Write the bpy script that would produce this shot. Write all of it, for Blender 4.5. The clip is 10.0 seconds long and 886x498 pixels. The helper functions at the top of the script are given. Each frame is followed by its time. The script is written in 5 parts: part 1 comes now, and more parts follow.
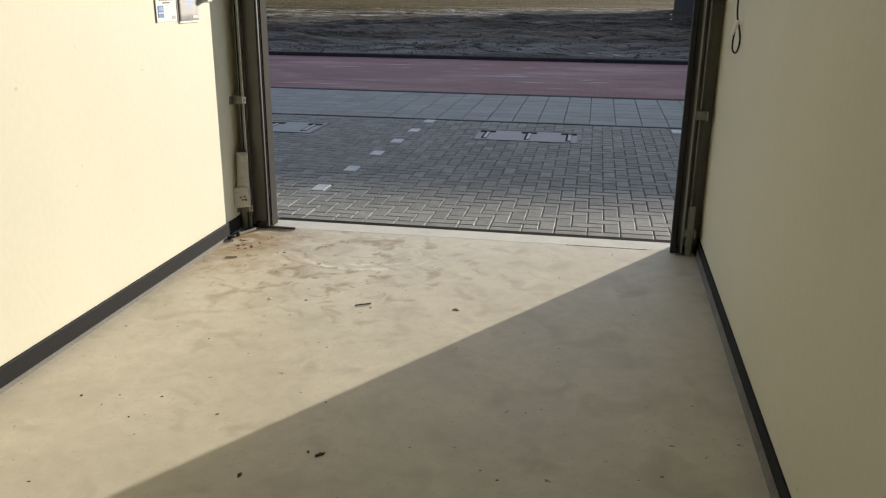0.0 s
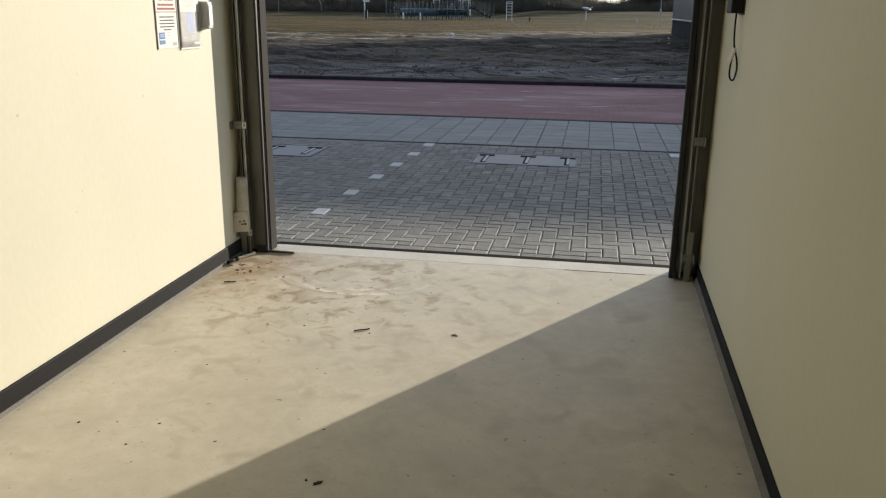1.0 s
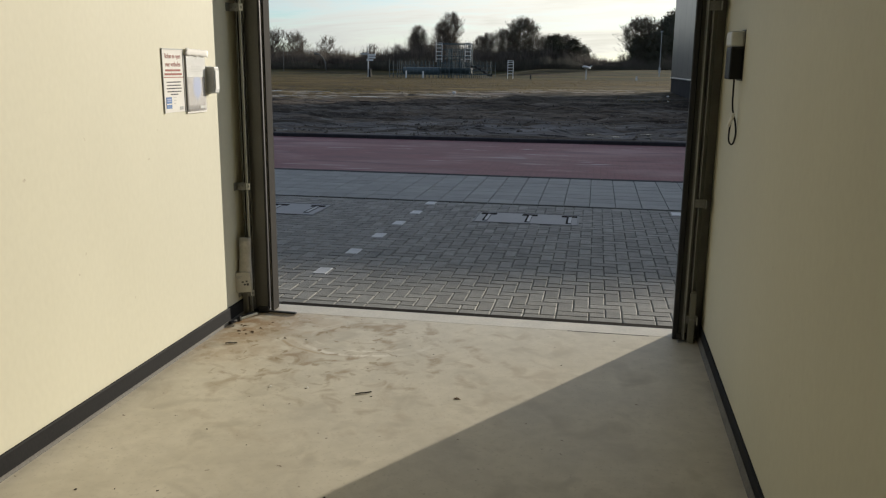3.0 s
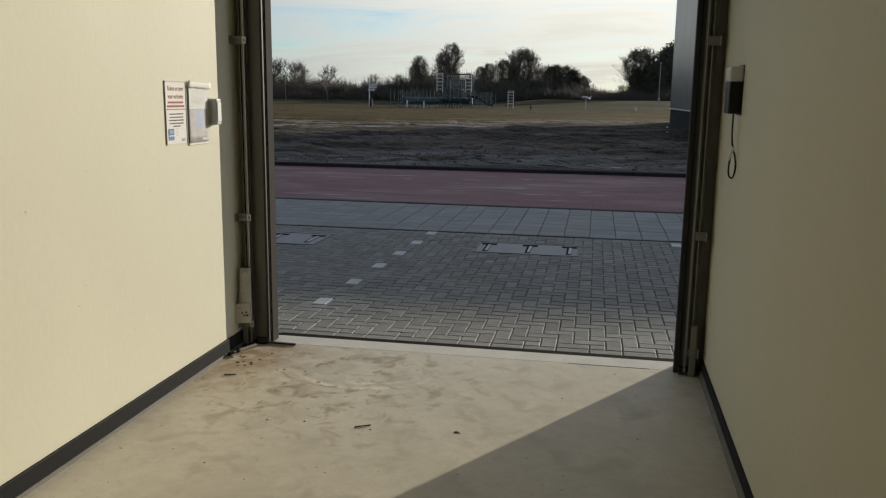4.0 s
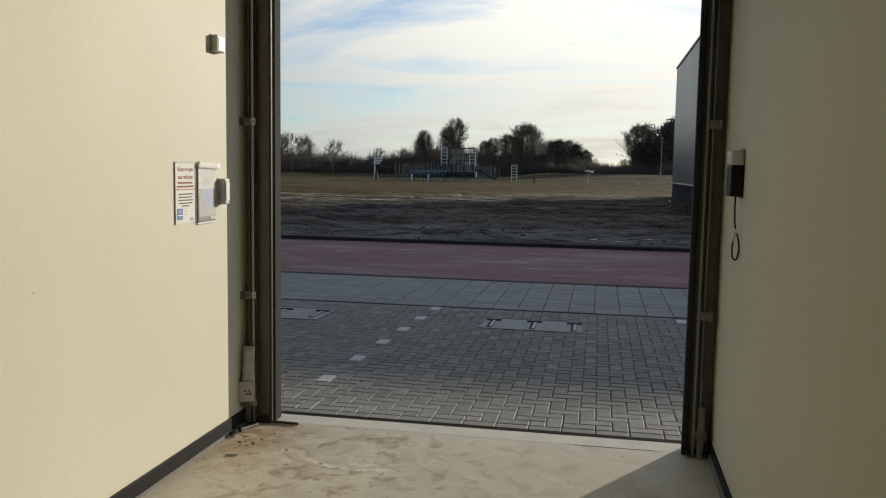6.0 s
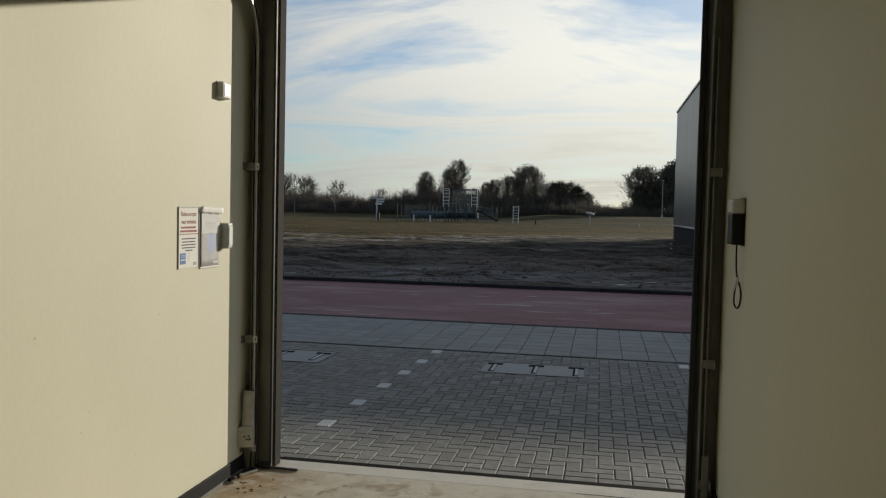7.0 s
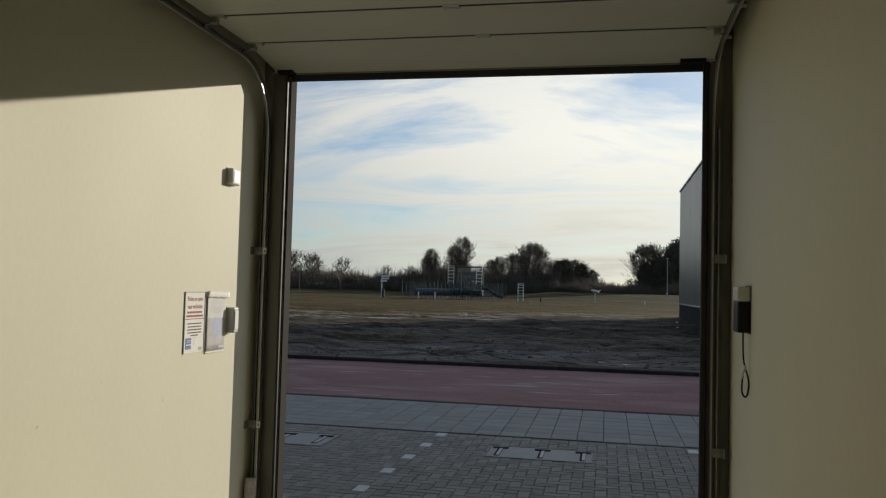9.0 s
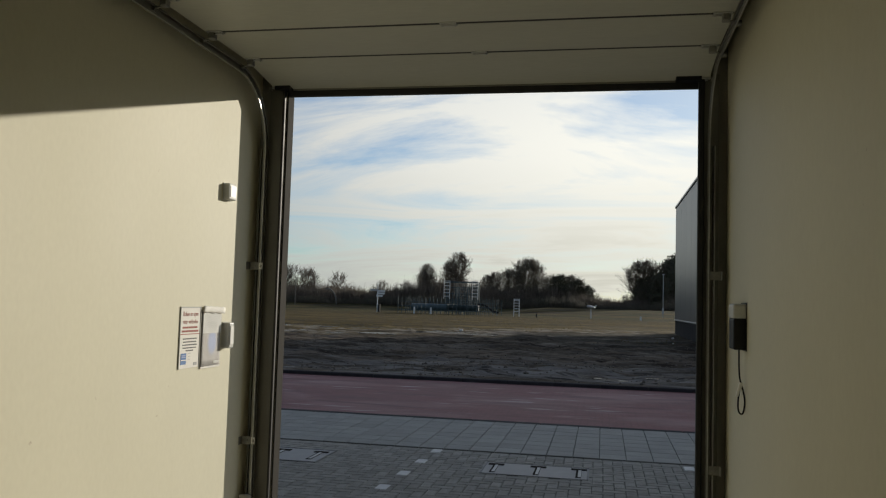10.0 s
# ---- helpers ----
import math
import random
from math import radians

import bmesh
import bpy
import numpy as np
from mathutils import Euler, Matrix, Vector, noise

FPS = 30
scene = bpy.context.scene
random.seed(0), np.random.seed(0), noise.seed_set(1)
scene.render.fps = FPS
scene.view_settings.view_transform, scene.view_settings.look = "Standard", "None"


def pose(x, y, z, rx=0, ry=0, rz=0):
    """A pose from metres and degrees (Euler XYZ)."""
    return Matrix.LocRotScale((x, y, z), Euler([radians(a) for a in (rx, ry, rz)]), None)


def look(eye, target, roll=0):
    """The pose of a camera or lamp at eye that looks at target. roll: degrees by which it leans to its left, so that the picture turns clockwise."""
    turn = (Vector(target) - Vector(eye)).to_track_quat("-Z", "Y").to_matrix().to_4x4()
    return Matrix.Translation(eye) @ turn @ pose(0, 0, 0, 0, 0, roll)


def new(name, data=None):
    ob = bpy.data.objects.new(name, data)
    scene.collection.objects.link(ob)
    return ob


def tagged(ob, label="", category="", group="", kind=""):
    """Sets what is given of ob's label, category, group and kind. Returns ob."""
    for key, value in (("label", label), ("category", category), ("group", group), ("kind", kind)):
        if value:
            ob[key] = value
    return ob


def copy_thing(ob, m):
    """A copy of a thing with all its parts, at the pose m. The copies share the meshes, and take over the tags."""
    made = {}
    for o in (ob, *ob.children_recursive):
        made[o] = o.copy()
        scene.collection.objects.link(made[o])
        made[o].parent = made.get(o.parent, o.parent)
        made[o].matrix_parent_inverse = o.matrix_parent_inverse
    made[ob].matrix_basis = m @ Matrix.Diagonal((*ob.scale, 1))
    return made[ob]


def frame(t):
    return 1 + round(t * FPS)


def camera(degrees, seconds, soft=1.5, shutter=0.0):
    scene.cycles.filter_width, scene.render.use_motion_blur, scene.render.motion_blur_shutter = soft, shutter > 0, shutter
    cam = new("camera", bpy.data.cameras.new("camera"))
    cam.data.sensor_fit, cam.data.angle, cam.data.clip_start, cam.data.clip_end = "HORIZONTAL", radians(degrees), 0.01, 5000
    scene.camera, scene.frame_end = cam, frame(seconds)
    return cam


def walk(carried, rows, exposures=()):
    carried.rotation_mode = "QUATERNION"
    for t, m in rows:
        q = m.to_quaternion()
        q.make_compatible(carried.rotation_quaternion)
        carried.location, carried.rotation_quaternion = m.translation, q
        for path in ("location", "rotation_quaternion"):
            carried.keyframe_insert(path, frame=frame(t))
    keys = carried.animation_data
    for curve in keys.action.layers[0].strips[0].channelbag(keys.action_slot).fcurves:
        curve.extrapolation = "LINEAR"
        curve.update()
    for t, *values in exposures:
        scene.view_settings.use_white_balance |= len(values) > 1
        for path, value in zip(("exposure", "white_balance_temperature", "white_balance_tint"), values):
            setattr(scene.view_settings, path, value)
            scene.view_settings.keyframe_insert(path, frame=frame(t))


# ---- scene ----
cam = camera(56.8, 10.0, soft=1.2)
PATH = [
    (0, (0.725, -4.977, 1.486), (0.388, -3.103, 0.873), 0.5),
    (0.5, (0.723, -4.976, 1.489), (0.386, -3.095, 0.899), 0.5),
    (1, (0.725, -4.976, 1.506), (0.387, -3.086, 0.943), 0.6),
    (1.5, (0.723, -4.972, 1.517), (0.382, -3.074, 0.987), 0.7),
    (2, (0.722, -4.97, 1.523), (0.375, -3.064, 1.024), 0.6),
    (2.5, (0.723, -4.972, 1.532), (0.374, -3.058, 1.065), 0.5),
    (4, (0.72, -4.964, 1.558), (0.366, -3.029, 1.193), 0.8),
    (4.5, (0.717, -4.965, 1.567), (0.355, -3.026, 1.237), 0.7),
    (5, (0.717, -4.963, 1.581), (0.349, -3.019, 1.29), 0.7),
    (5.5, (0.716, -4.967, 1.589), (0.348, -3.016, 1.345), 0.8),
    (7, (0.713, -4.978, 1.629), (0.336, -3.016, 1.536), 1.3),
    (7.5, (0.711, -4.978, 1.637), (0.331, -3.016, 1.584), 1.2),
    (8, (0.71, -4.984, 1.647), (0.323, -3.022, 1.637), 1.1),
    (8.5, (0.71, -4.988, 1.661), (0.318, -3.027, 1.705), 1.2),
    (9, (0.711, -4.994, 1.676), (0.318, -3.035, 1.77), 1.5),
    (9.5, (0.71, -4.996, 1.679), (0.322, -3.038, 1.802), 1.7),
    (10, (0.71, -4.996, 1.68), (0.326, -3.038, 1.811), 1.7),
]
walk(cam, [(t, look(eye, target, roll)) for t, eye, target, roll in PATH],
     [(0.0, 0.42, 6500, 10), (1.0, 0.38, 6500, 10), (2.5, 0.12, 6550, 9), (4.0, -0.28, 6650, 8), (4.7, -0.20, 6650, 8), (5.5, -0.20, 6650, 8),
      (7.0, -0.51, 6680, 7), (8.5, -0.48, 6680, 7), (10.0, -0.45, 6680, 7)])

# ---- light ----
SUN = Vector((0.639, 1.0, 0.284)).normalized()
world = bpy.data.worlds.new("sky")
scene.world = world
world.use_nodes = True
wn, wl = world.node_tree.nodes, world.node_tree.links
bg = wn["Background"]
bg.inputs["Strength"].default_value = 0.08
sky = wn.new("ShaderNodeTexSky")
sky.sky_type, sky.sun_disc = "NISHITA", False
sky.sun_elevation, sky.sun_rotation = math.asin(SUN.z), math.atan2(SUN.x, SUN.y)
sky.dust_density, sky.ozone_density = 0.2, 2.0
wc = wn.new("ShaderNodeTexCoord")
sep = wn.new("ShaderNodeSeparateXYZ")
wl.new(wc.outputs["Generated"], sep.inputs[0])


def wmath(op, a, b):
    n = wn.new("ShaderNodeMath")
    n.operation = op
    for k, v in enumerate((a, b)):
        if isinstance(v, (int, float)):
            n.inputs[k].default_value = v
        else:
            wl.new(v, n.inputs[k])
    return n.outputs[0]


up = wmath("ADD", wmath("MAXIMUM", sep.outputs["Z"], 0.0), 0.20)
flat = wn.new("ShaderNodeCombineXYZ")
wl.new(wmath("DIVIDE", sep.outputs["X"], up), flat.inputs[0])
wl.new(wmath("DIVIDE", sep.outputs["Y"], up), flat.inputs[1])
turned = wn.new("ShaderNodeMapping")
turned.inputs["Rotation"].default_value = (0, 0, radians(-24))
turned.inputs["Scale"].default_value = (0.62, 1.5, 1)
wl.new(flat.outputs[0], turned.inputs[0])
cn = wn.new("ShaderNodeTexNoise")
cn.inputs["Scale"].default_value, cn.inputs["Detail"].default_value = 1.25, 12
cn.inputs["Roughness"].default_value, cn.inputs["Distortion"].default_value = 0.62, 0.9
wl.new(turned.outputs[0], cn.inputs["Vector"])
cr = wn.new("ShaderNodeValToRGB")
cr.color_ramp.elements[0].position, cr.color_ramp.elements[1].position = 0.30, 0.60
cmix = wn.new("ShaderNodeMix")
cmix.data_type = "RGBA"
clear = wn.new("ShaderNodeMapRange")
clear.interpolation_type = "SMOOTHSTEP"
clear.inputs[1].default_value, clear.inputs[2].default_value = 0.17, 0.50
clear.inputs[3].default_value, clear.inputs[4].default_value = 0.97, 0.40
wl.new(sep.outputs["Z"], clear.inputs[0])
toward = wn.new("ShaderNodeVectorMath")
toward.operation = "DOT_PRODUCT"
toward.inputs[1].default_value = SUN
wl.new(wc.outputs["Generated"], toward.inputs[0])
veil = wn.new("ShaderNodeMapRange")
veil.interpolation_type = "SMOOTHSTEP"
veil.inputs[1].default_value, veil.inputs[2].default_value = 0.72, 0.97
veil.inputs[4].default_value = 0.45
wl.new(toward.outputs["Value"], veil.inputs[0])
wl.new(wmath("MAXIMUM", veil.outputs[0], wmath("MULTIPLY", cr.outputs[0], clear.outputs[0])), cmix.inputs[0])
deep = wn.new("ShaderNodeVectorMath")
deep.operation = "MULTIPLY"
deep.inputs[1].default_value = (1.3, 1.60, 2.0)
wl.new(sky.outputs[0], deep.inputs[0])
wl.new(deep.outputs[0], cmix.inputs[6])
glow = wn.new("ShaderNodeMapRange")
glow.interpolation_type = "SMOOTHSTEP"
glow.inputs[1].default_value, glow.inputs[2].default_value = 0.35, 0.92
wl.new(toward.outputs["Value"], glow.inputs[0])
wl.new(wmath("ADD", cn.outputs["Fac"], wmath("MULTIPLY", glow.outputs[0], 0.068)), cr.inputs[0])
ccol = wn.new("ShaderNodeMix")
ccol.data_type = "RGBA"
wl.new(glow.outputs[0], ccol.inputs[0])
ccol.inputs[6].default_value, ccol.inputs[7].default_value = (6.8, 7.1, 7.5, 1), (17.2, 16.9, 15.9, 1)
wl.new(ccol.outputs[2], cmix.inputs[7])
# pale haze along the horizon, warmer towards the sun
hazy = wn.new("ShaderNodeMapRange")
hazy.interpolation_type = "SMOOTHSTEP"
hazy.inputs[1].default_value, hazy.inputs[2].default_value = 0.20, 0.0
hazy.inputs[3].default_value, hazy.inputs[4].default_value = 0.0, 0.6
wl.new(sep.outputs["Z"], hazy.inputs[0])
warm = wn.new("ShaderNodeMapRange")
warm.inputs[1].default_value, warm.inputs[2].default_value = 0.5, 0.95
wl.new(toward.outputs["Value"], warm.inputs[0])
hcol = wn.new("ShaderNodeMix")
hcol.data_type = "RGBA"
wl.new(warm.outputs[0], hcol.inputs[0])
hcol.inputs[6].default_value, hcol.inputs[7].default_value = (5.6, 6.4, 6.6, 1), (9.9, 9.4, 7.7, 1)
hmix = wn.new("ShaderNodeMix")
hmix.data_type = "RGBA"
broken = wn.new("ShaderNodeMapRange")
broken.inputs[1].default_value, broken.inputs[2].default_value = 0.38, 0.60
broken.inputs[3].default_value, broken.inputs[4].default_value = 0.25, 1.25
wl.new(cn.outputs["Fac"], broken.inputs[0])
wl.new(wmath("MULTIPLY", hazy.outputs[0], broken.outputs[0]), hmix.inputs[0])
wl.new(cmix.outputs[2], hmix.inputs[6])
wl.new(hcol.outputs[2], hmix.inputs[7])
wl.new(hmix.outputs[2], bg.inputs[0])

sun = new("sun", bpy.data.lights.new("sun", "SUN"))
sun.data.energy, sun.data.angle, sun.data.color = 4.9, radians(0.55), (1.0, 0.915, 0.79)
sun.matrix_world = look(SUN * 60, (0, 0, 0))

# ---- materials ----
def surface(name, low, high, scale=8.0, rough=0.6, metal=0.0, bump=0.15, fine=90.0, stretch=(1, 1, 1),
            rough_var=0.15, per_piece=0.0, spec=0.5, bump_scale=None, wobble=0.0, coarse_amount=0.6, tight=0.17):
    """Two scales of noise between two colours, roughness variation and a fine relief; per_piece varies whole pieces."""
    m = bpy.data.materials.new(name)
    m.use_nodes = True
    n, l = m.node_tree.nodes, m.node_tree.links
    b = n["Principled BSDF"]
    tc = n.new("ShaderNodeTexCoord")
    mp = n.new("ShaderNodeMapping")
    mp.inputs["Scale"].default_value = stretch
    l.new(tc.outputs["Object"], mp.inputs[0])
    vec = mp.outputs[0]
    info = n.new("ShaderNodeObjectInfo")
    if per_piece:
        off = n.new("ShaderNodeVectorMath")
        off.operation = "ADD"
        mul = n.new("ShaderNodeMath")
        mul.operation = "MULTIPLY"
        mul.inputs[1].default_value = 57.0
        l.new(info.outputs["Random"], mul.inputs[0])
        l.new(vec, off.inputs[0])
        l.new(mul.outputs[0], off.inputs[1])
        vec = off.outputs[0]
    big, small = n.new("ShaderNodeTexNoise"), n.new("ShaderNodeTexNoise")
    for tex, sc, det in ((big, scale, 6), (small, fine, 4)):
        tex.inputs["Scale"].default_value, tex.inputs["Detail"].default_value = sc, det
        tex.inputs["Distortion"].default_value = wobble
        l.new(vec, tex.inputs["Vector"])
    mix = n.new("ShaderNodeMix")
    mix.inputs[0].default_value = 1 - coarse_amount
    l.new(big.outputs["Fac"], mix.inputs[2])
    l.new(small.outputs["Fac"], mix.inputs[3])
    fac = mix.outputs[0]
    ramp = n.new("ShaderNodeValToRGB")
    e = ramp.color_ramp.elements
    e[0].position, e[1].position = 0.5 - tight, 0.5 + tight
    e[0].color, e[1].color = (*low, 1), (*high, 1)
    l.new(fac, ramp.inputs[0])
    col = ramp.outputs[0]
    if per_piece:
        hsv = n.new("ShaderNodeHueSaturation")
        mr = n.new("ShaderNodeMapRange")
        mr.inputs[3].default_value, mr.inputs[4].default_value = 1 - per_piece, 1 + per_piece
        isl = n.new("ShaderNodeNewGeometry")
        add = n.new("ShaderNodeMath")
        add.operation = "ADD"
        fr = n.new("ShaderNodeMath")
        fr.operation = "FRACT"
        l.new(info.outputs["Random"], add.inputs[0])
        l.new(isl.outputs["Random Per Island"], add.inputs[1])
        l.new(add.outputs[0], fr.inputs[0])
        l.new(fr.outputs[0], mr.inputs[0])
        l.new(mr.outputs[0], hsv.inputs["Value"])
        l.new(col, hsv.inputs["Color"])
        col = hsv.outputs[0]
    l.new(col, b.inputs["Base Color"])
    rr = n.new("ShaderNodeMapRange")
    rr.inputs[3].default_value, rr.inputs[4].default_value = max(0.03, rough - rough_var), min(1, rough + rough_var)
    l.new(big.outputs["Fac"], rr.inputs[0])
    l.new(rr.outputs[0], b.inputs["Roughness"])
    b.inputs["Metallic"].default_value = metal
    b.inputs["Specular IOR Level"].default_value = spec
    if bump:
        bp = n.new("ShaderNodeBump")
        bp.inputs["Strength"].default_value, bp.inputs["Distance"].default_value = bump, 0.01
        src = small
        if bump_scale:
            src = n.new("ShaderNodeTexNoise")
            src.inputs["Scale"].default_value, src.inputs["Detail"].default_value = bump_scale, 6
            l.new(vec, src.inputs["Vector"])
        l.new(src.outputs["Fac"], bp.inputs["Height"])
        l.new(bp.outputs[0], b.inputs["Normal"])
    return m


def node(m, kind, **values):
    k = m.node_tree.nodes.new(kind)
    for key, value in values.items():
        k.inputs[key].default_value = value
    return k


def blend(m, fac, a, b):
    """Mix of two colours (a socket or a tuple each) by a socket."""
    k = m.node_tree.nodes.new("ShaderNodeMix")
    k.data_type = "RGBA"
    m.node_tree.links.new(fac, k.inputs[0])
    for slot, v in ((6, a), (7, b)):
        if isinstance(v, tuple):
            k.inputs[slot].default_value = (*v, 1)
        else:
            m.node_tree.links.new(v, k.inputs[slot])
    return k.outputs[2]


def spots(m, vector, scale, lo, hi, detail=4, distortion=0.0):
    """A noise mask from 0 at lo to 1 at hi."""
    t = node(m, "ShaderNodeTexNoise", Scale=scale, Detail=detail, Distortion=distortion)
    if vector is None:
        vector = m.node_tree.nodes.new("ShaderNodeTexCoord").outputs["Object"]
    m.node_tree.links.new(vector, t.inputs["Vector"])
    r = m.node_tree.nodes.new("ShaderNodeMapRange")
    r.inputs[1].default_value, r.inputs[2].default_value = lo, hi
    m.node_tree.links.new(t.outputs["Fac"], r.inputs[0])
    return r.outputs[0]


def colour_source(m):
    return m.node_tree.nodes["Principled BSDF"].inputs["Base Color"].links[0].from_socket


def recolour(m, socket):
    m.node_tree.links.new(socket, m.node_tree.nodes["Principled BSDF"].inputs["Base Color"])


def product(m, a, b):
    k = m.node_tree.nodes.new("ShaderNodeMath")
    k.operation = "MULTIPLY"
    m.node_tree.links.new(a, k.inputs[0])
    m.node_tree.links.new(b, k.inputs[1])
    return k.outputs[0]


def near(m, place, radius):
    """1 at a place of the surface, falling to 0 at the radius."""
    tc = m.node_tree.nodes.new("ShaderNodeTexCoord")
    d = m.node_tree.nodes.new("ShaderNodeVectorMath")
    d.operation = "DISTANCE"
    d.inputs[1].default_value = place
    m.node_tree.links.new(tc.outputs["Object"], d.inputs[0])
    r = m.node_tree.nodes.new("ShaderNodeMapRange")
    r.inputs[1].default_value, r.inputs[2].default_value = radius, 0.0
    m.node_tree.links.new(d.outputs["Value"], r.inputs[0])
    return r.outputs[0]


M_WALL = surface("cream_panel", (0.606, 0.583, 0.458), (0.656, 0.633, 0.503), 1.6, 0.66, bump=0.0, fine=45, stretch=(1, 1, 0.6), rough_var=0.08)
recolour(M_WALL, blend(M_WALL, spots(M_WALL, None, 16, 0.74, 0.79), colour_source(M_WALL), (0.45, 0.40, 0.30)))
M_CEIL = surface("unseen_ceiling_grey", (0.20, 0.20, 0.19), (0.26, 0.26, 0.25), 2, 0.6, bump=0.05)
M_FLOOR = surface("floated_concrete", (0.525, 0.480, 0.382), (0.655, 0.603, 0.492), 2.6, 0.50, bump=0.06, fine=14, wobble=0.35, coarse_amount=0.6, tight=0.17, spec=0.14)
_mud = product(M_FLOOR, near(M_FLOOR, (-1.45, -0.45, 0), 0.95), spots(M_FLOOR, None, 7, 0.37, 0.56, 10, 0.7))
recolour(M_FLOOR, blend(M_FLOOR, _mud, colour_source(M_FLOOR), (0.31, 0.19, 0.09)))


def arc_mask(m, centre, radius, width, squash=1.0):
    """1 along a circle on the floor (squashed in depth), falling to 0 at half the width on either side."""
    l = m.node_tree.links
    tc = m.node_tree.nodes.new("ShaderNodeTexCoord")
    mp = node(m, "ShaderNodeMapping", Location=(-centre[0], -centre[1] * squash, 0), Scale=(1, squash, 0))
    l.new(tc.outputs["Object"], mp.inputs[0])
    bend = node(m, "ShaderNodeTexNoise", Scale=3.0, Detail=3)
    l.new(mp.outputs[0], bend.inputs["Vector"])
    ln = m.node_tree.nodes.new("ShaderNodeVectorMath")
    ln.operation = "LENGTH"
    l.new(mp.outputs[0], ln.inputs[0])
    steps = (("MULTIPLY_ADD", bend.outputs["Fac"], 0.06, ln.outputs["Value"]), ("SUBTRACT", None, radius + 0.03, None), ("ABSOLUTE", None, None, None))
    last = None
    for op, a, b, c in steps:
        k = m.node_tree.nodes.new("ShaderNodeMath")
        k.operation = op
        l.new(a if a is not None else last, k.inputs[0])
        if b is not None:
            k.inputs[1].default_value = b
        if c is not None:
            l.new(c, k.inputs[2])
        last = k.outputs[0]
    r = m.node_tree.nodes.new("ShaderNodeMapRange")
    r.interpolation_type = "SMOOTHSTEP"
    r.inputs[1].default_value, r.inputs[2].default_value = width / 2, width / 6
    l.new(last, r.inputs[0])
    return r.outputs[0]


# pale and brown sweeps left by dragging something round in front of the door
for _c, _r, _w, _sq, _reach, _colour in (((-0.52, -0.55), 0.42, 0.055, 1.25, (-0.50, -0.92, 0), (0.80, 0.76, 0.67)),
                                         ((-0.52, -0.55), 0.33, 0.03, 1.25, (-0.60, -0.85, 0), (0.80, 0.76, 0.67)),
                                         ((-0.56, -0.52), 0.50, 0.035, 1.3, (-0.95, -0.75, 0), (0.40, 0.31, 0.19)),
                                         ((-0.52, -0.50), 0.24, 0.03, 1.3, (-0.65, -0.55, 0), (0.41, 0.33, 0.22)),
                                         ((-0.55, -0.56), 0.60, 0.03, 1.4, (-0.25, -0.95, 0), (0.50, 0.44, 0.33))):
    _m = product(M_FLOOR, arc_mask(M_FLOOR, _c, _r, _w, _sq), product(M_FLOOR, near(M_FLOOR, _reach, 0.62), spots(M_FLOOR, None, 7.0, 0.36, 0.58, 8, 0.6)))
    recolour(M_FLOOR, blend(M_FLOOR, _m, colour_source(M_FLOOR), _colour))
_dirt = product(M_FLOOR, near(M_FLOOR, (-0.60, -0.75, 0), 1.5), spots(M_FLOOR, None, 6.5, 0.53, 0.66, 10, 0.6))
recolour(M_FLOOR, blend(M_FLOOR, _dirt, colour_source(M_FLOOR), (0.30, 0.22, 0.13)))
recolour(M_FLOOR, blend(M_FLOOR, spots(M_FLOOR, None, 4.0, 0.56, 0.72, 10, 0.5), colour_source(M_FLOOR), (0.465, 0.42, 0.33)))
recolour(M_FLOOR, blend(M_FLOOR, spots(M_FLOOR, None, 22, 0.70, 0.75, 3), colour_source(M_FLOOR), (0.22, 0.18, 0.13)))
recolour(M_FLOOR, blend(M_FLOOR, spots(M_FLOOR, None, 55, 0.58, 0.74, 5), colour_source(M_FLOOR), (0.50, 0.455, 0.362)))
_flakes = product(M_FLOOR, near(M_FLOOR, (-0.80, -0.75, 0), 1.0), spots(M_FLOOR, None, 15, 0.595, 0.66, 8, 0.6))
recolour(M_FLOOR, blend(M_FLOOR, _flakes, colour_source(M_FLOOR), (0.27, 0.205, 0.11)))
M_SILL = surface("pale_sill_concrete", (0.52, 0.48, 0.395), (0.70, 0.65, 0.545), 5, 0.5, bump=0.1, fine=60)
M_COVE = surface("mortar", (0.10, 0.094, 0.084), (0.20, 0.188, 0.166), 9, 0.8, bump=0.3)
M_BASE = surface("charcoal_baseboard", (0.008, 0.0082, 0.009), (0.017, 0.017, 0.018), 6, 0.75, bump=0.06, spec=0.18)
M_RENDER = surface("grey_outer_cladding", (0.034, 0.031, 0.028), (0.052, 0.048, 0.043), 3, 0.85, bump=0.05, spec=0.12)
M_POST = surface("beige_steel", (0.180, 0.178, 0.156), (0.230, 0.228, 0.200), 5, 0.45, metal=0.0, bump=0.05)
# darker copy of the beige steel: the shade on the jambs put into colour
M_JAMB = surface("shaded_beige_steel", (0.105, 0.103, 0.090), (0.145, 0.142, 0.125), 5, 0.5, bump=0.05)
M_RAIL = surface("dull_galvanised_rail", (0.20, 0.20, 0.185), (0.31, 0.31, 0.29), 14, 0.42, metal=0.45, bump=0.04, fine=120)
M_STRIP = surface("weathered_strip", (0.012, 0.010, 0.008), (0.028, 0.023, 0.018), 20, 0.9, bump=0.2, spec=0.05)
M_GALV = surface("galvanised_steel", (0.42, 0.43, 0.43), (0.62, 0.63, 0.62), 14, 0.38, metal=0.9, bump=0.04, fine=120)
M_RUBBER = surface("black_rubber", (0.012, 0.012, 0.013), (0.022, 0.022, 0.024), 20, 0.6, bump=0.08)
M_PANEL = surface("door_panel", (0.455, 0.460, 0.41), (0.535, 0.540, 0.48), 3, 0.45, bump=0.06, fine=70, stretch=(0.2, 1, 1))
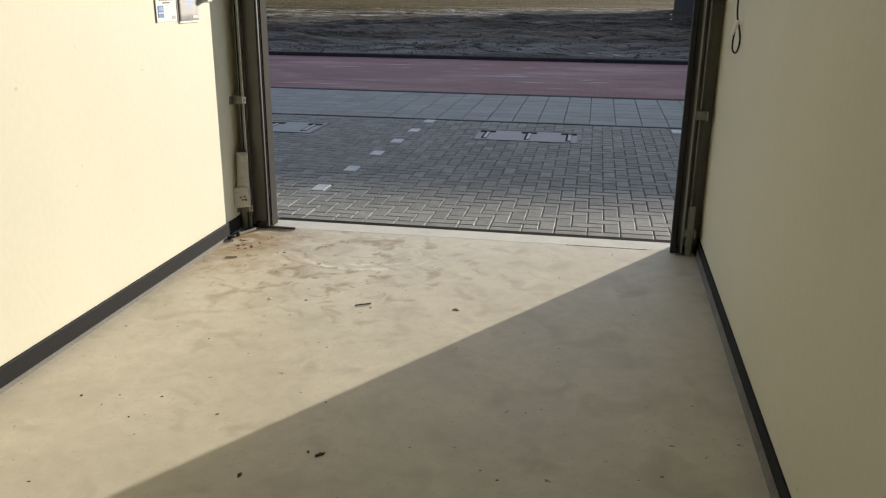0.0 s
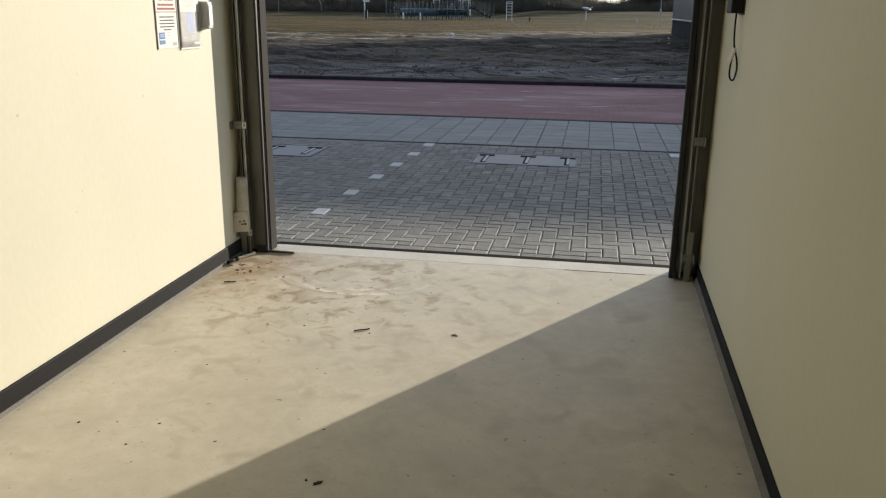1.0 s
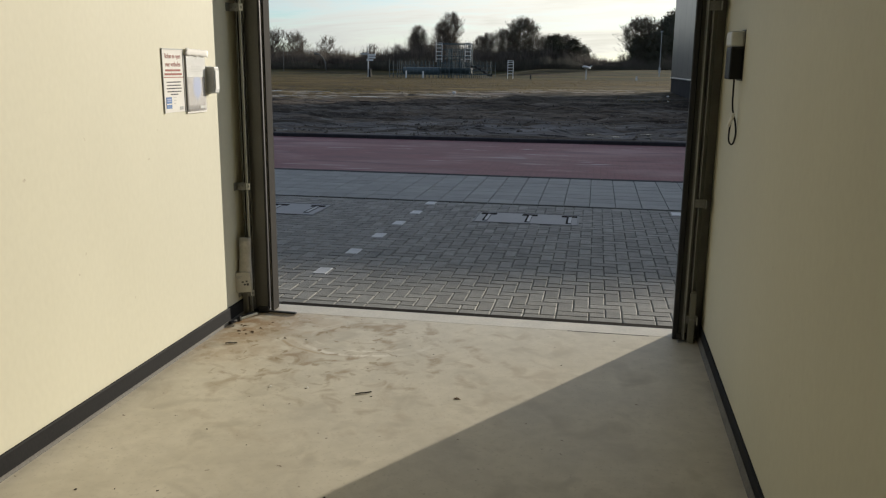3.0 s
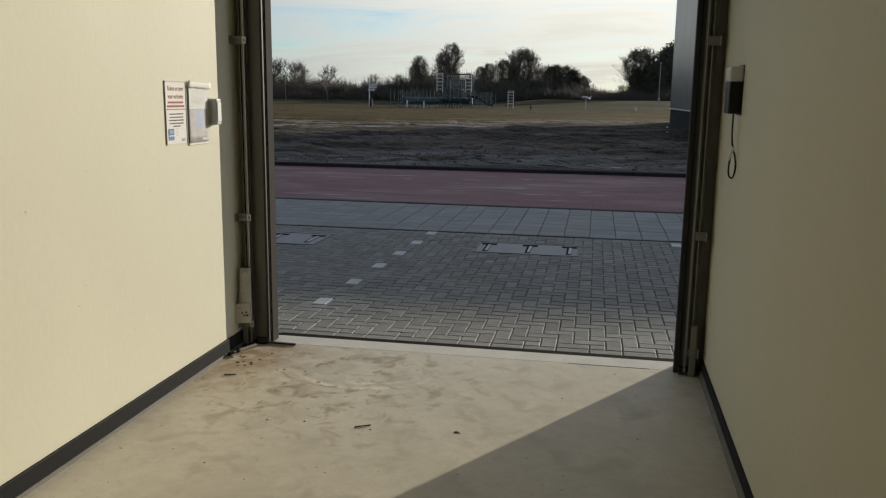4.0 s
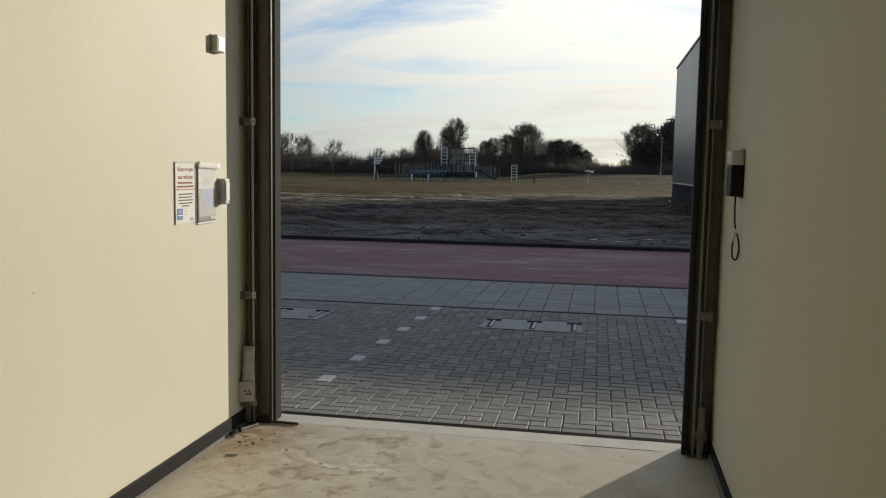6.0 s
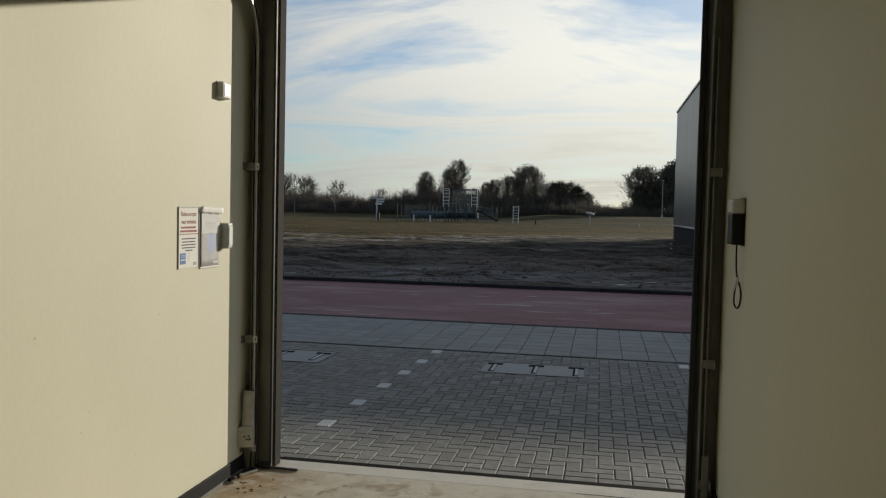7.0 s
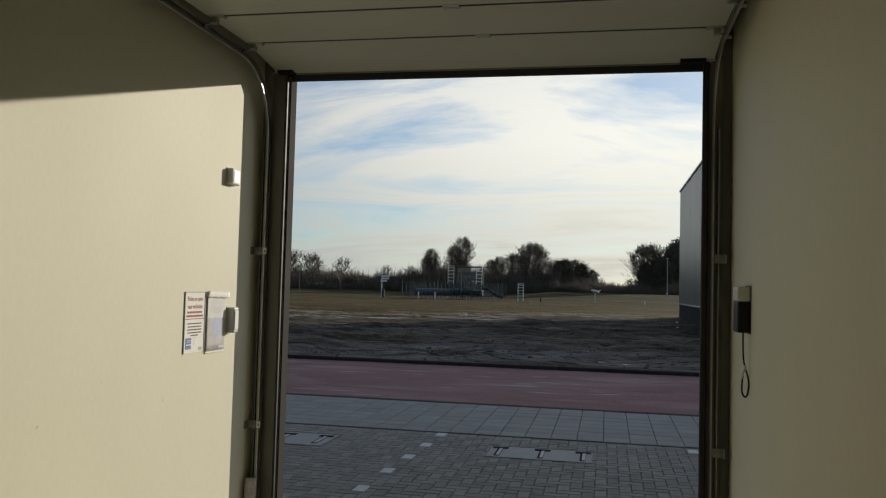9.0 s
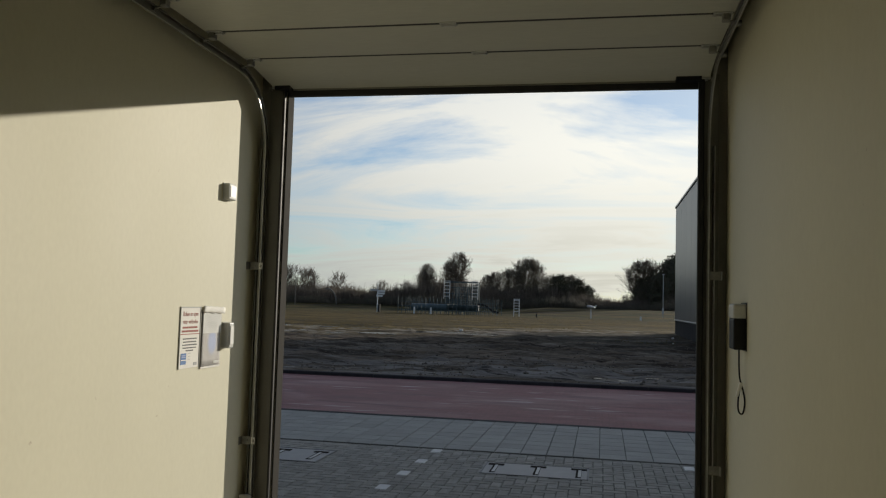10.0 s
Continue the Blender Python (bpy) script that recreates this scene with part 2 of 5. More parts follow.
M_PAVER = surface("grey_paver", (0.170, 0.166, 0.146), (0.302, 0.293, 0.260), 9, 0.74, spec=0.35, bump=0.5, fine=110, per_piece=0.17)
M_PAVER_W = surface("white_paver", (0.52, 0.52, 0.505), (0.68, 0.68, 0.66), 12, 0.7, bump=0.2, fine=160)
M_SLAB = surface("pale_slab", (0.162, 0.166, 0.153), (0.290, 0.292, 0.270), 2.5, 0.70, spec=0.45, bump=0.2, fine=140, per_piece=0.08)
M_JOINT = surface("joint_sand", (0.026, 0.024, 0.021), (0.050, 0.046, 0.040), 30, 0.9, bump=0.3, spec=0.1)
M_KERB = surface("dark_kerb", (0.030, 0.029, 0.031), (0.055, 0.052, 0.055), 6, 0.9, bump=0.2, per_piece=0.1, spec=0.1)
M_COVER = surface("cover_concrete", (0.225, 0.226, 0.222), (0.315, 0.314, 0.308), 6, 0.6, bump=0.15)
M_RIM = surface("grey_cast_rim", (0.17, 0.17, 0.168), (0.26, 0.26, 0.255), 12, 0.6, bump=0.15)
M_IRON = surface("cast_iron", (0.02, 0.021, 0.023), (0.04, 0.04, 0.042), 20, 0.5, metal=0.3, bump=0.15)
M_STEELBAR = surface("worn_steel", (0.62, 0.62, 0.61), (0.80, 0.80, 0.78), 20, 0.35, metal=0.6, bump=0.05)
M_LIFT = surface("scuffed_bar", (0.40, 0.40, 0.39), (0.55, 0.55, 0.53), 20, 0.6, bump=0.1)
M_WHITE = surface("white_plastic", (0.74, 0.74, 0.72), (0.80, 0.80, 0.78), 12, 0.4, bump=0.02)
M_GREYP = surface("grey_plastic", (0.36, 0.37, 0.37), (0.42, 0.43, 0.43), 12, 0.4, bump=0.02)
M_LGREY = surface("pale_grey_plastic", (0.52, 0.53, 0.52), (0.58, 0.59, 0.58), 12, 0.4, bump=0.02)
M_BLACK = surface("black_plastic", (0.006, 0.006, 0.007), (0.011, 0.011, 0.012), 15, 0.5, bump=0.03, spec=0.3)
M_PAPER = surface("paper", (0.74, 0.725, 0.69), (0.81, 0.795, 0.76), 10, 0.75, bump=0.05)
M_SHEET = surface("grey_photo_sheet", (0.25, 0.24, 0.23), (0.44, 0.42, 0.41), 14, 0.55, bump=0.1, bump_scale=9)
_tc = M_SHEET.node_tree.nodes.new("ShaderNodeTexCoord")
_mp = node(M_SHEET, "ShaderNodeMapping", Location=(0, -0.012, 0.020), Scale=(0, 1.0, 0.70))
M_SHEET.node_tree.links.new(_tc.outputs["Object"], _mp.inputs[0])
_ln = M_SHEET.node_tree.nodes.new("ShaderNodeVectorMath")
_ln.operation = "LENGTH"
M_SHEET.node_tree.links.new(_mp.outputs[0], _ln.inputs[0])
_soft = M_SHEET.node_tree.nodes.new("ShaderNodeMapRange")
_soft.interpolation_type = "SMOOTHSTEP"
_soft.inputs[1].default_value, _soft.inputs[2].default_value = 0.062, 0.030
M_SHEET.node_tree.links.new(_ln.outputs["Value"], _soft.inputs[0])
recolour(M_SHEET, blend(M_SHEET, _soft.outputs[0], colour_source(M_SHEET), (0.27, 0.34, 0.56)))
M_FILM = bpy.data.materials.new("clear_film")
M_FILM.use_nodes = True
_film = M_FILM.node_tree.nodes["Principled BSDF"]
_film.inputs["Base Color"].default_value, _film.inputs["Roughness"].default_value = (0.92, 0.92, 0.92, 1), 0.12
_film.inputs["Alpha"].default_value = 0.10
M_RED = surface("faded_red_ink", (0.30, 0.085, 0.07), (0.38, 0.12, 0.10), 30, 0.7, bump=0)
M_INK = surface("dark_ink", (0.06, 0.06, 0.07), (0.09, 0.09, 0.10), 30, 0.7, bump=0)
M_BLUE = surface("blue_ink", (0.05, 0.14, 0.36), (0.08, 0.20, 0.45), 30, 0.6, bump=0)
M_LILAC = surface("pale_blue_ink", (0.24, 0.30, 0.52), (0.30, 0.38, 0.62), 18, 0.4, bump=0)
M_CLAD = surface("dark_metal_cladding", (0.046, 0.055, 0.070), (0.056, 0.066, 0.082), 0.3, 0.36, metal=0.3, bump=0, fine=3, rough_var=0.04)
M_PLINTH = surface("black_plinth", (0.010, 0.011, 0.013), (0.018, 0.018, 0.021), 1.0, 0.85, bump=0.1, spec=0.15)
M_TRIM = surface("pale_flashing", (0.40, 0.41, 0.42), (0.46, 0.47, 0.48), 2, 0.4, metal=0.5, bump=0)
M_BARK = surface("bark", (0.060, 0.048, 0.038), (0.12, 0.096, 0.074), 3, 0.9, bump=0.3, per_piece=0.15)
M_TWIG = surface("twigs", (0.075, 0.058, 0.043), (0.175, 0.138, 0.102), 0.5, 0.9, bump=0, per_piece=0.25)
M_SCRUB = surface("dark_scrub", (0.046, 0.041, 0.027), (0.105, 0.088, 0.058), 0.5, 0.9, bump=0, per_piece=0.25)
M_LEAF = surface("dark_evergreen", (0.042, 0.046, 0.026), (0.095, 0.098, 0.055), 0.6, 0.8, bump=0, per_piece=0.3)
M_TEAL = surface("teal_coated_steel", (0.035, 0.062, 0.072), (0.055, 0.09, 0.10), 2, 0.5, bump=0.03)
M_POLE = surface("pale_painted_steel", (0.62, 0.63, 0.62), (0.72, 0.73, 0.72), 3, 0.45, bump=0.03)
M_CLOD = surface("soil_clod", (0.07, 0.056, 0.042), (0.20, 0.166, 0.13), 3, 0.85, bump=0.5, fine=30, per_piece=0.3)
M_LEAFLET = surface("dry_leaf", (0.10, 0.06, 0.03), (0.18, 0.11, 0.05), 40, 0.8, bump=0.3)
M_DARKBIT = surface("dark_grit", (0.03, 0.025, 0.02), (0.07, 0.055, 0.04), 60, 0.9, bump=0.3)


def road_material():
    m = surface("red_brick_road", (0.185, 0.062, 0.062), (0.28, 0.108, 0.104), 0.6, 0.75, bump=0.2, fine=60)
    n, l = m.node_tree.nodes, m.node_tree.links
    tc = n.new("ShaderNodeTexCoord")
    br = node(m, "ShaderNodeTexBrick", Scale=1.0)
    br.inputs["Brick Width"].default_value, br.inputs["Row Height"].default_value = 0.21, 0.07
    br.inputs["Mortar Size"].default_value = 0.006
    br.inputs["Color1"].default_value, br.inputs["Color2"].default_value = (1, 1, 1, 1), (0.72, 0.72, 0.72, 1)
    br.inputs["Mortar"].default_value = (0.45, 0.45, 0.45, 1)
    l.new(tc.outputs["Object"], br.inputs["Vector"])
    mul = n.new("ShaderNodeMix")
    mul.data_type, mul.blend_type = "RGBA", "MULTIPLY"
    mul.inputs[0].default_value = 0.8
    l.new(colour_source(m), mul.inputs[6])
    l.new(br.outputs["Color"], mul.inputs[7])
    recolour(m, mul.outputs[2])
    mp = node(m, "ShaderNodeMapping", Scale=(0.45, 0.9, 1))
    l.new(tc.outputs["Object"], mp.inputs[0])
    dust = spots(m, mp.outputs[0], 0.8, 0.50, 0.78, 8, 0.5)
    recolour(m, blend(m, dust, colour_source(m), (0.34, 0.20, 0.19)))
    dash = node(m, "ShaderNodeMapping", Scale=(0.55, 3.2, 1))
    l.new(tc.outputs["Object"], dash.inputs[0])
    recolour(m, blend(m, spots(m, dash.outputs[0], 1.5, 0.63, 0.70, 6, 0.3), colour_source(m), (0.42, 0.33, 0.32)))
    recolour(m, blend(m, spots(m, dash.outputs[0], 0.7, 0.56, 0.70, 8, 0.4), colour_source(m), (0.13, 0.045, 0.048)))
    return m


def ground_material():
    """Churned soil near the road, tired winter grass further off, wet patches between."""
    m = surface("soil_and_grass", (0.027, 0.020, 0.014), (0.150, 0.114, 0.080), 0.42, 0.9, bump=1.0, fine=2.2, bump_scale=4, stretch=(0.75, 1.1, 1), tight=0.11, wobble=0.5, spec=0.07)
    m.node_tree.nodes["Bump"].inputs["Distance"].default_value = 0.07
    n, l = m.node_tree.nodes, m.node_tree.links
    tc = n.new("ShaderNodeTexCoord")
    sp = n.new("ShaderNodeSeparateXYZ")
    l.new(tc.outputs["Object"], sp.inputs[0])
    wob = node(m, "ShaderNodeTexNoise", Scale=0.13, Detail=6)
    st = node(m, "ShaderNodeMapping", Scale=(0.5, 1.6, 1))
    l.new(tc.outputs["Object"], st.inputs[0])
    l.new(st.outputs[0], wob.inputs["Vector"])
    a = n.new("ShaderNodeMath")
    a.operation = "MULTIPLY_ADD"
    a.inputs[1].default_value = 34
    l.new(wob.outputs["Fac"], a.inputs[0])
    reach = n.new("ShaderNodeMapRange")
    reach.interpolation_type = "SMOOTHSTEP"
    reach.inputs[1].default_value, reach.inputs[2].default_value = -14, 2
    reach.inputs[3].default_value, reach.inputs[4].default_value = 0, -16
    l.new(sp.outputs["X"], reach.inputs[0])
    back = n.new("ShaderNodeMath")
    l.new(sp.outputs["Y"], back.inputs[0])
    l.new(reach.outputs[0], back.inputs[1])
    l.new(back.outputs[0], a.inputs[2])
    r = n.new("ShaderNodeMapRange")
    r.inputs[1].default_value, r.inputs[2].default_value = 47, 56
    l.new(a.outputs[0], r.inputs[0])
    tuft = node(m, "ShaderNodeTexNoise", Scale=0.5, Detail=10, Roughness=0.72)
    l.new(st.outputs[0], tuft.inputs["Vector"])
    ramp = n.new("ShaderNodeValToRGB")
    e = ramp.color_ramp.elements
    e[0].position, e[1].position = 0.40, 0.62
    e[0].color, e[1].color = (0.026, 0.019, 0.009, 1), (0.116, 0.083, 0.028, 1)
    l.new(tuft.outputs["Fac"], ramp.inputs[0])
    far = n.new("ShaderNodeMapRange")
    far.inputs[1].default_value, far.inputs[2].default_value = 96, 112
    l.new(sp.outputs["Y"], far.inputs[0])
    grass = blend(m, far.outputs[0], ramp.outputs[0], (0.034, 0.040, 0.016))
    pale = spots(m, st.outputs[0], 0.35, 0.56, 0.68, 8, 0.4)
    soil = blend(m, pale, colour_source(m), (0.130, 0.105, 0.078))
    soil = blend(m, spots(m, st.outputs[0], 0.16, 0.46, 0.62, 9, 0.8), soil, (0.028, 0.021, 0.014))
    soil = blend(m, spots(m, st.outputs[0], 2.6, 0.56, 0.68, 6, 0.3), soil, (0.122, 0.102, 0.077))
    soil = blend(m, spots(m, st.outputs[0], 5.0, 0.55, 0.64, 5, 0.4), soil, (0.022, 0.016, 0.011))
    soil = blend(m, spots(m, st.outputs[0], 9.0, 0.60, 0.68, 4, 0.2), soil, (0.141, 0.121, 0.095))
    grass = blend(m, spots(m, st.outputs[0], 0.14, 0.48, 0.62, 9, 0.5), grass, (0.042, 0.028, 0.015))
    streak = node(m, "ShaderNodeMapping", Scale=(0.10, 1.3, 1))
    l.new(tc.outputs["Object"], streak.inputs[0])
    grass = blend(m, spots(m, streak.outputs[0], 0.6, 0.50, 0.62, 9, 0.6), grass, (0.148, 0.104, 0.035))
    grass = blend(m, spots(m, streak.outputs[0], 0.85, 0.53, 0.63, 9, 0.8), grass, (0.030, 0.026, 0.012))
    verge = n.new("ShaderNodeMapRange")
    verge.interpolation_type = "SMOOTHSTEP"
    verge.inputs[1].default_value, verge.inputs[2].default_value = 23, 14.5
    l.new(sp.outputs["Y"], verge.inputs[0])
    soil = blend(m, product(m, verge.outputs[0], spots(m, st.outputs[0], 0.9, 0.44, 0.60, 10, 0.6)), soil, (0.165, 0.152, 0.138))
    soil = blend(m, product(m, verge.outputs[0], spots(m, st.outputs[0], 3.4, 0.56, 0.64, 6, 0.5)), soil, (0.026, 0.021, 0.016))
    soil = blend(m, product(m, near(m, (5.5, 44, 0), 17), spots(m, st.outputs[0], 0.5, 0.38, 0.52, 7, 0.5)), soil, (0.022, 0.021, 0.012))
    ground = blend(m, r.outputs[0], soil, grass)
    band = n.new("ShaderNodeMapRange")
    band.interpolation_type = "SMOOTHSTEP"
    band.inputs[1].default_value, band.inputs[2].default_value = 8.0, 3.0
    off = n.new("ShaderNodeMath")
    off.operation = "SUBTRACT"
    off.inputs[1].default_value = 37.0
    l.new(back.outputs[0], off.inputs[0])
    size = n.new("ShaderNodeMath")
    size.operation = "ABSOLUTE"
    l.new(off.outputs[0], size.inputs[0])
    l.new(size.outputs[0], band.inputs[0])
    # pale streaks: sky reflections in the wet ruts, put into the ground colour
    rut_shine = product(m, band.outputs[0], spots(m, streak.outputs[0], 1.1, 0.51, 0.58, 7, 0.5))
    recolour(m, blend(m, rut_shine, ground, (0.235, 0.205, 0.162)))
    wet = spots(m, st.outputs[0], 0.33, 0.50, 0.64, 7)
    rg = n.new("ShaderNodeMapRange")
    rg.inputs[3].default_value, rg.inputs[4].default_value = 0.9, 0.6
    dry = n.new("ShaderNodeMath")
    dry.operation = "SUBTRACT"
    dry.inputs[0].default_value = 1.0
    l.new(r.outputs[0], dry.inputs[1])
    l.new(product(m, wet, dry.outputs[0]), rg.inputs[0])
    l.new(rg.outputs[0], n["Principled BSDF"].inputs["Roughness"])
    return m


M_ROAD, M_GROUND = road_material(), ground_material()


# ---- builders ----
def mesh_from(name, bm, material, smooth=False):
    me = bpy.data.meshes.new(name)
    bm.normal_update()
    bm.to_mesh(me)
    bm.free()
    me.materials.append(material)
    if smooth:
        for p in me.polygons:
            p.use_smooth = True
    return me


def part(name, bm, material, parent=None, label="", smooth=False):
    ob = new(name, mesh_from(name, bm, material, smooth))
    if parent is not None:
        ob.parent = parent
    if label:
        ob["label"] = label
    return ob


def piece(name, me, place, parent, turn=0.0):
    ob = new(name, me)
    ob.parent = parent
    ob.location = place
    ob.rotation_euler = (0, 0, turn)
    return ob


def empty(name, place=(0, 0, 0)):
    ob = new(name)
    ob.location = place
    ob.empty_display_size = 0.1
    return ob


def box(x0, x1, y0, y1, z0, z1, bevel=0.0, bm=None, segments=1):
    """An axis-aligned block with bevelled edges."""
    bm = bm or bmesh.new()
    m = Matrix.Translation(((x0 + x1) / 2, (y0 + y1) / 2, (z0 + z1) / 2)) @ Matrix.Diagonal((abs(x1 - x0), abs(y1 - y0), abs(z1 - z0), 1))
    made = bmesh.ops.create_cube(bm, size=1, matrix=m)
    if bevel:
        edges = list({e for v in made["verts"] for e in v.link_edges})
        bmesh.ops.bevel(bm, geom=edges, offset=bevel, segments=segments, profile=0.5, affect="EDGES")
    return bm


def rod(p0, p1, r0, r1=None, sides=10, bm=None):
    """A tapered round bar between two points."""
    bm = bm or bmesh.new()
    p0, p1 = Vector(p0), Vector(p1)
    d = p1 - p0
    m = Matrix.Translation((p0 + p1) / 2) @ d.to_track_quat("Z", "Y").to_matrix().to_4x4()
    bmesh.ops.create_cone(bm, cap_ends=True, segments=sides, radius1=r0, radius2=r0 if r1 is None else r1, depth=d.length, matrix=m)
    return bm


def tube_along(points, radius, sides=8, bm=None):
    """A round cable through points."""
    bm = bm or bmesh.new()
    pts = [Vector(p) for p in points]
    rings = []
    for i, p in enumerate(pts):
        d = (pts[min(i + 1, len(pts) - 1)] - pts[max(i - 1, 0)]).normalized()
        a = d.orthogonal().normalized() if i == 0 else (rings_axis - d * rings_axis.dot(d)).normalized()
        rings_axis = a
        b = d.cross(a)
        rings.append([bm.verts.new(p + radius * (math.cos(t) * a + math.sin(t) * b)) for t in [2 * math.pi * k / sides for k in range(sides)]])
    for r0, r1 in zip(rings, rings[1:]):
        for k in range(sides):
            bm.faces.new((r0[k], r0[(k + 1) % sides], r1[(k + 1) % sides], r1[k]))
    bm.faces.new(rings[0][::-1])
    bm.faces.new(rings[-1])
    return bm


def sweep(path, profile, x):
    """A closed profile of (across, outward) offsets swept along a path in the upright plane at x."""
    bm = bmesh.new()
    rings = []
    for i, (y, z) in enumerate(path):
        y0, z0 = path[max(i - 1, 0)]
        y1, z1 = path[min(i + 1, len(path) - 1)]
        d = Vector((y1 - y0, z1 - z0)).normalized()
        nrm = Vector((d.y, -d.x))
        rings.append([bm.verts.new((x + a, y + o * nrm.x, z + o * nrm.y)) for a, o in profile])
    k = len(profile)
    for r0, r1 in zip(rings, rings[1:]):
        for j in range(k):
            bm.faces.new((r0[j], r0[(j + 1) % k], r1[(j + 1) % k], r1[j]))
    bm.faces.new(rings[0][::-1])
    bm.faces.new(rings[-1])
    bmesh.ops.recalc_face_normals(bm, faces=bm.faces)
    return bm


def block_mesh(name, w, d, h, chamfer, material):
    """A cheap paving piece: a top at z 0 with chamfered edges, sides down to -h, no underside."""
    c = chamfer
    bm = bmesh.new()
    top = [bm.verts.new((sx * (w / 2 - c), sy * (d / 2 - c), 0)) for sx, sy in ((-1, -1), (1, -1), (1, 1), (-1, 1))]
    rim = [bm.verts.new((sx * w / 2, sy * d / 2, -c)) for sx, sy in ((-1, -1), (1, -1), (1, 1), (-1, 1))]
    low = [bm.verts.new((sx * w / 2, sy * d / 2, -h)) for sx, sy in ((-1, -1), (1, -1), (1, 1), (-1, 1))]
    bm.faces.new(top)
    for a, b in ((top, rim), (rim, low)):
        for k in range(4):
            bm.faces.new((b[k], b[(k + 1) % 4], a[(k + 1) % 4], a[k]))
    return mesh_from(name, bm, material)


def join_copies(name, items, material):
    """One mesh out of many copies: items of (mesh, place)."""
    verts, faces = [], []
    for me, (px, py, pz) in items:
        k = len(verts)
        verts += [(v.co.x + px, v.co.y + py, v.co.z + pz) for v in me.vertices]
        faces += [[k + i for i in p.vertices] for p in me.polygons]
    me = bpy.data.meshes.new(name)
    me.from_pydata(verts, [], faces)
    me.materials.append(material)
    return me


# ---- the unit: floor, walls, ceiling ----
LEFT, RIGHT, FRONT, BACK, TOP = -1.425, 1.375, -0.20, -9.0, 3.75
OPEN, HEAD, OUTER = 1.25, 2.985, -0.15

floor = part("floor", box(LEFT - 0.2, RIGHT + 0.2, BACK - 0.2, -0.20, -0.30, 0.0), M_FLOOR)
tagged(floor, "power-floated beige concrete floor with dusty scrapes and mud", "floor", kind="structure")
sill = part("door_sill", box(-OPEN - 0.04, OPEN + 0.04, -0.1995, -0.035, -0.30, 0.0006, 0.0015), M_SILL)
tagged(sill, "pale concrete door sill between room and paving", "sill", kind="structure")
bm = bmesh.new()
for k in range(14):
    x, w = 0.62 + 0.034 * k, 0.002 + 0.004 * abs(noise.noise(Vector((k * 0.9, 2, 1))))
    if noise.noise(Vector((k * 0.7, 5, 3))) > -0.28:
        box(x, x + 0.0335, -0.2035 - w, -0.2005, -0.002, 0.0011, bm=bm)
part("dirt_in_joint", bm, M_STRIP, sill, "broken dark joint line")
strip = part("threshold_strip", box(-OPEN - 0.04, OPEN + 0.04, -0.034, 0.058, -0.30, -0.008, 0.003), M_STRIP)
tagged(strip, "dark weathered threshold strip before the paving", "threshold", kind="structure")
wall = part("wall_west", box(LEFT - 0.2, LEFT, BACK, OUTER - 0.003, 0.0, TOP), M_WALL)
tagged(wall, "smooth cream panel wall, sunlit, with small scuffs", "wall", kind="structure")


def askew(bm):
    """The east wall and what is fixed along it open slightly towards the door."""
    for v in bm.verts:
        v.co.x += 0.011 * (v.co.y + 1.45)
    return bm


wall = part("wall_east", askew(box(RIGHT, RIGHT + 0.2, BACK, OUTER - 0.003, 0.0, TOP)), M_WALL)
tagged(wall, "smooth cream panel wall in shade", "wall", kind="structure")
wall = part("wall_south", box(LEFT - 0.2, RIGHT + 0.2, BACK - 0.2, BACK, 0.0, TOP), M_WALL)
tagged(wall, "plain cream panel back wall", "wall", kind="structure")
# the ceiling is never in view; its grey is chosen to reduce bounced light
ceiling = part("ceiling", box(LEFT - 0.2, RIGHT + 0.2, BACK - 0.2, OUTER - 0.003, TOP, TOP + 0.2), M_CEIL)
tagged(ceiling, "plain unseen ceiling, grey to cut bounced light", "ceiling", kind="structure")
front = empty("wall_north")
tagged(front, "front wall around the wide open doorway", "wall", kind="structure")
part("pier", box(LEFT, -OPEN - 0.005, FRONT, OUTER - 0.002, 0.0, TOP), M_POST, front)
part("pier", box(OPEN + 0.005, RIGHT + 0.012, FRONT, OUTER - 0.002, 0.0, TOP), M_POST, front)
part("lintel", box(-OPEN - 0.004, OPEN + 0.004, FRONT, OUTER - 0.002, HEAD, TOP), M_POST, front)
facade = empty("facade")
tagged(facade, "grey cladding of the storage building's outside", "facade", kind="structure")
part("cladding", box(-14, -OPEN - 0.004, OUTER, OUTER + 0.05, -0.02, 6.0), M_RENDER, facade)
part("cladding", box(OPEN + 0.004, 14, OUTER, OUTER + 0.05, -0.02, 6.0), M_RENDER, facade)
part("cladding", box(-OPEN - 0.003, OPEN + 0.003, OUTER, OUTER + 0.05, HEAD, 6.0), M_RENDER, facade)
part("roof", box(-14, 14, -14, OUTER + 0.06, 6.0, 6.15), M_RENDER, facade)

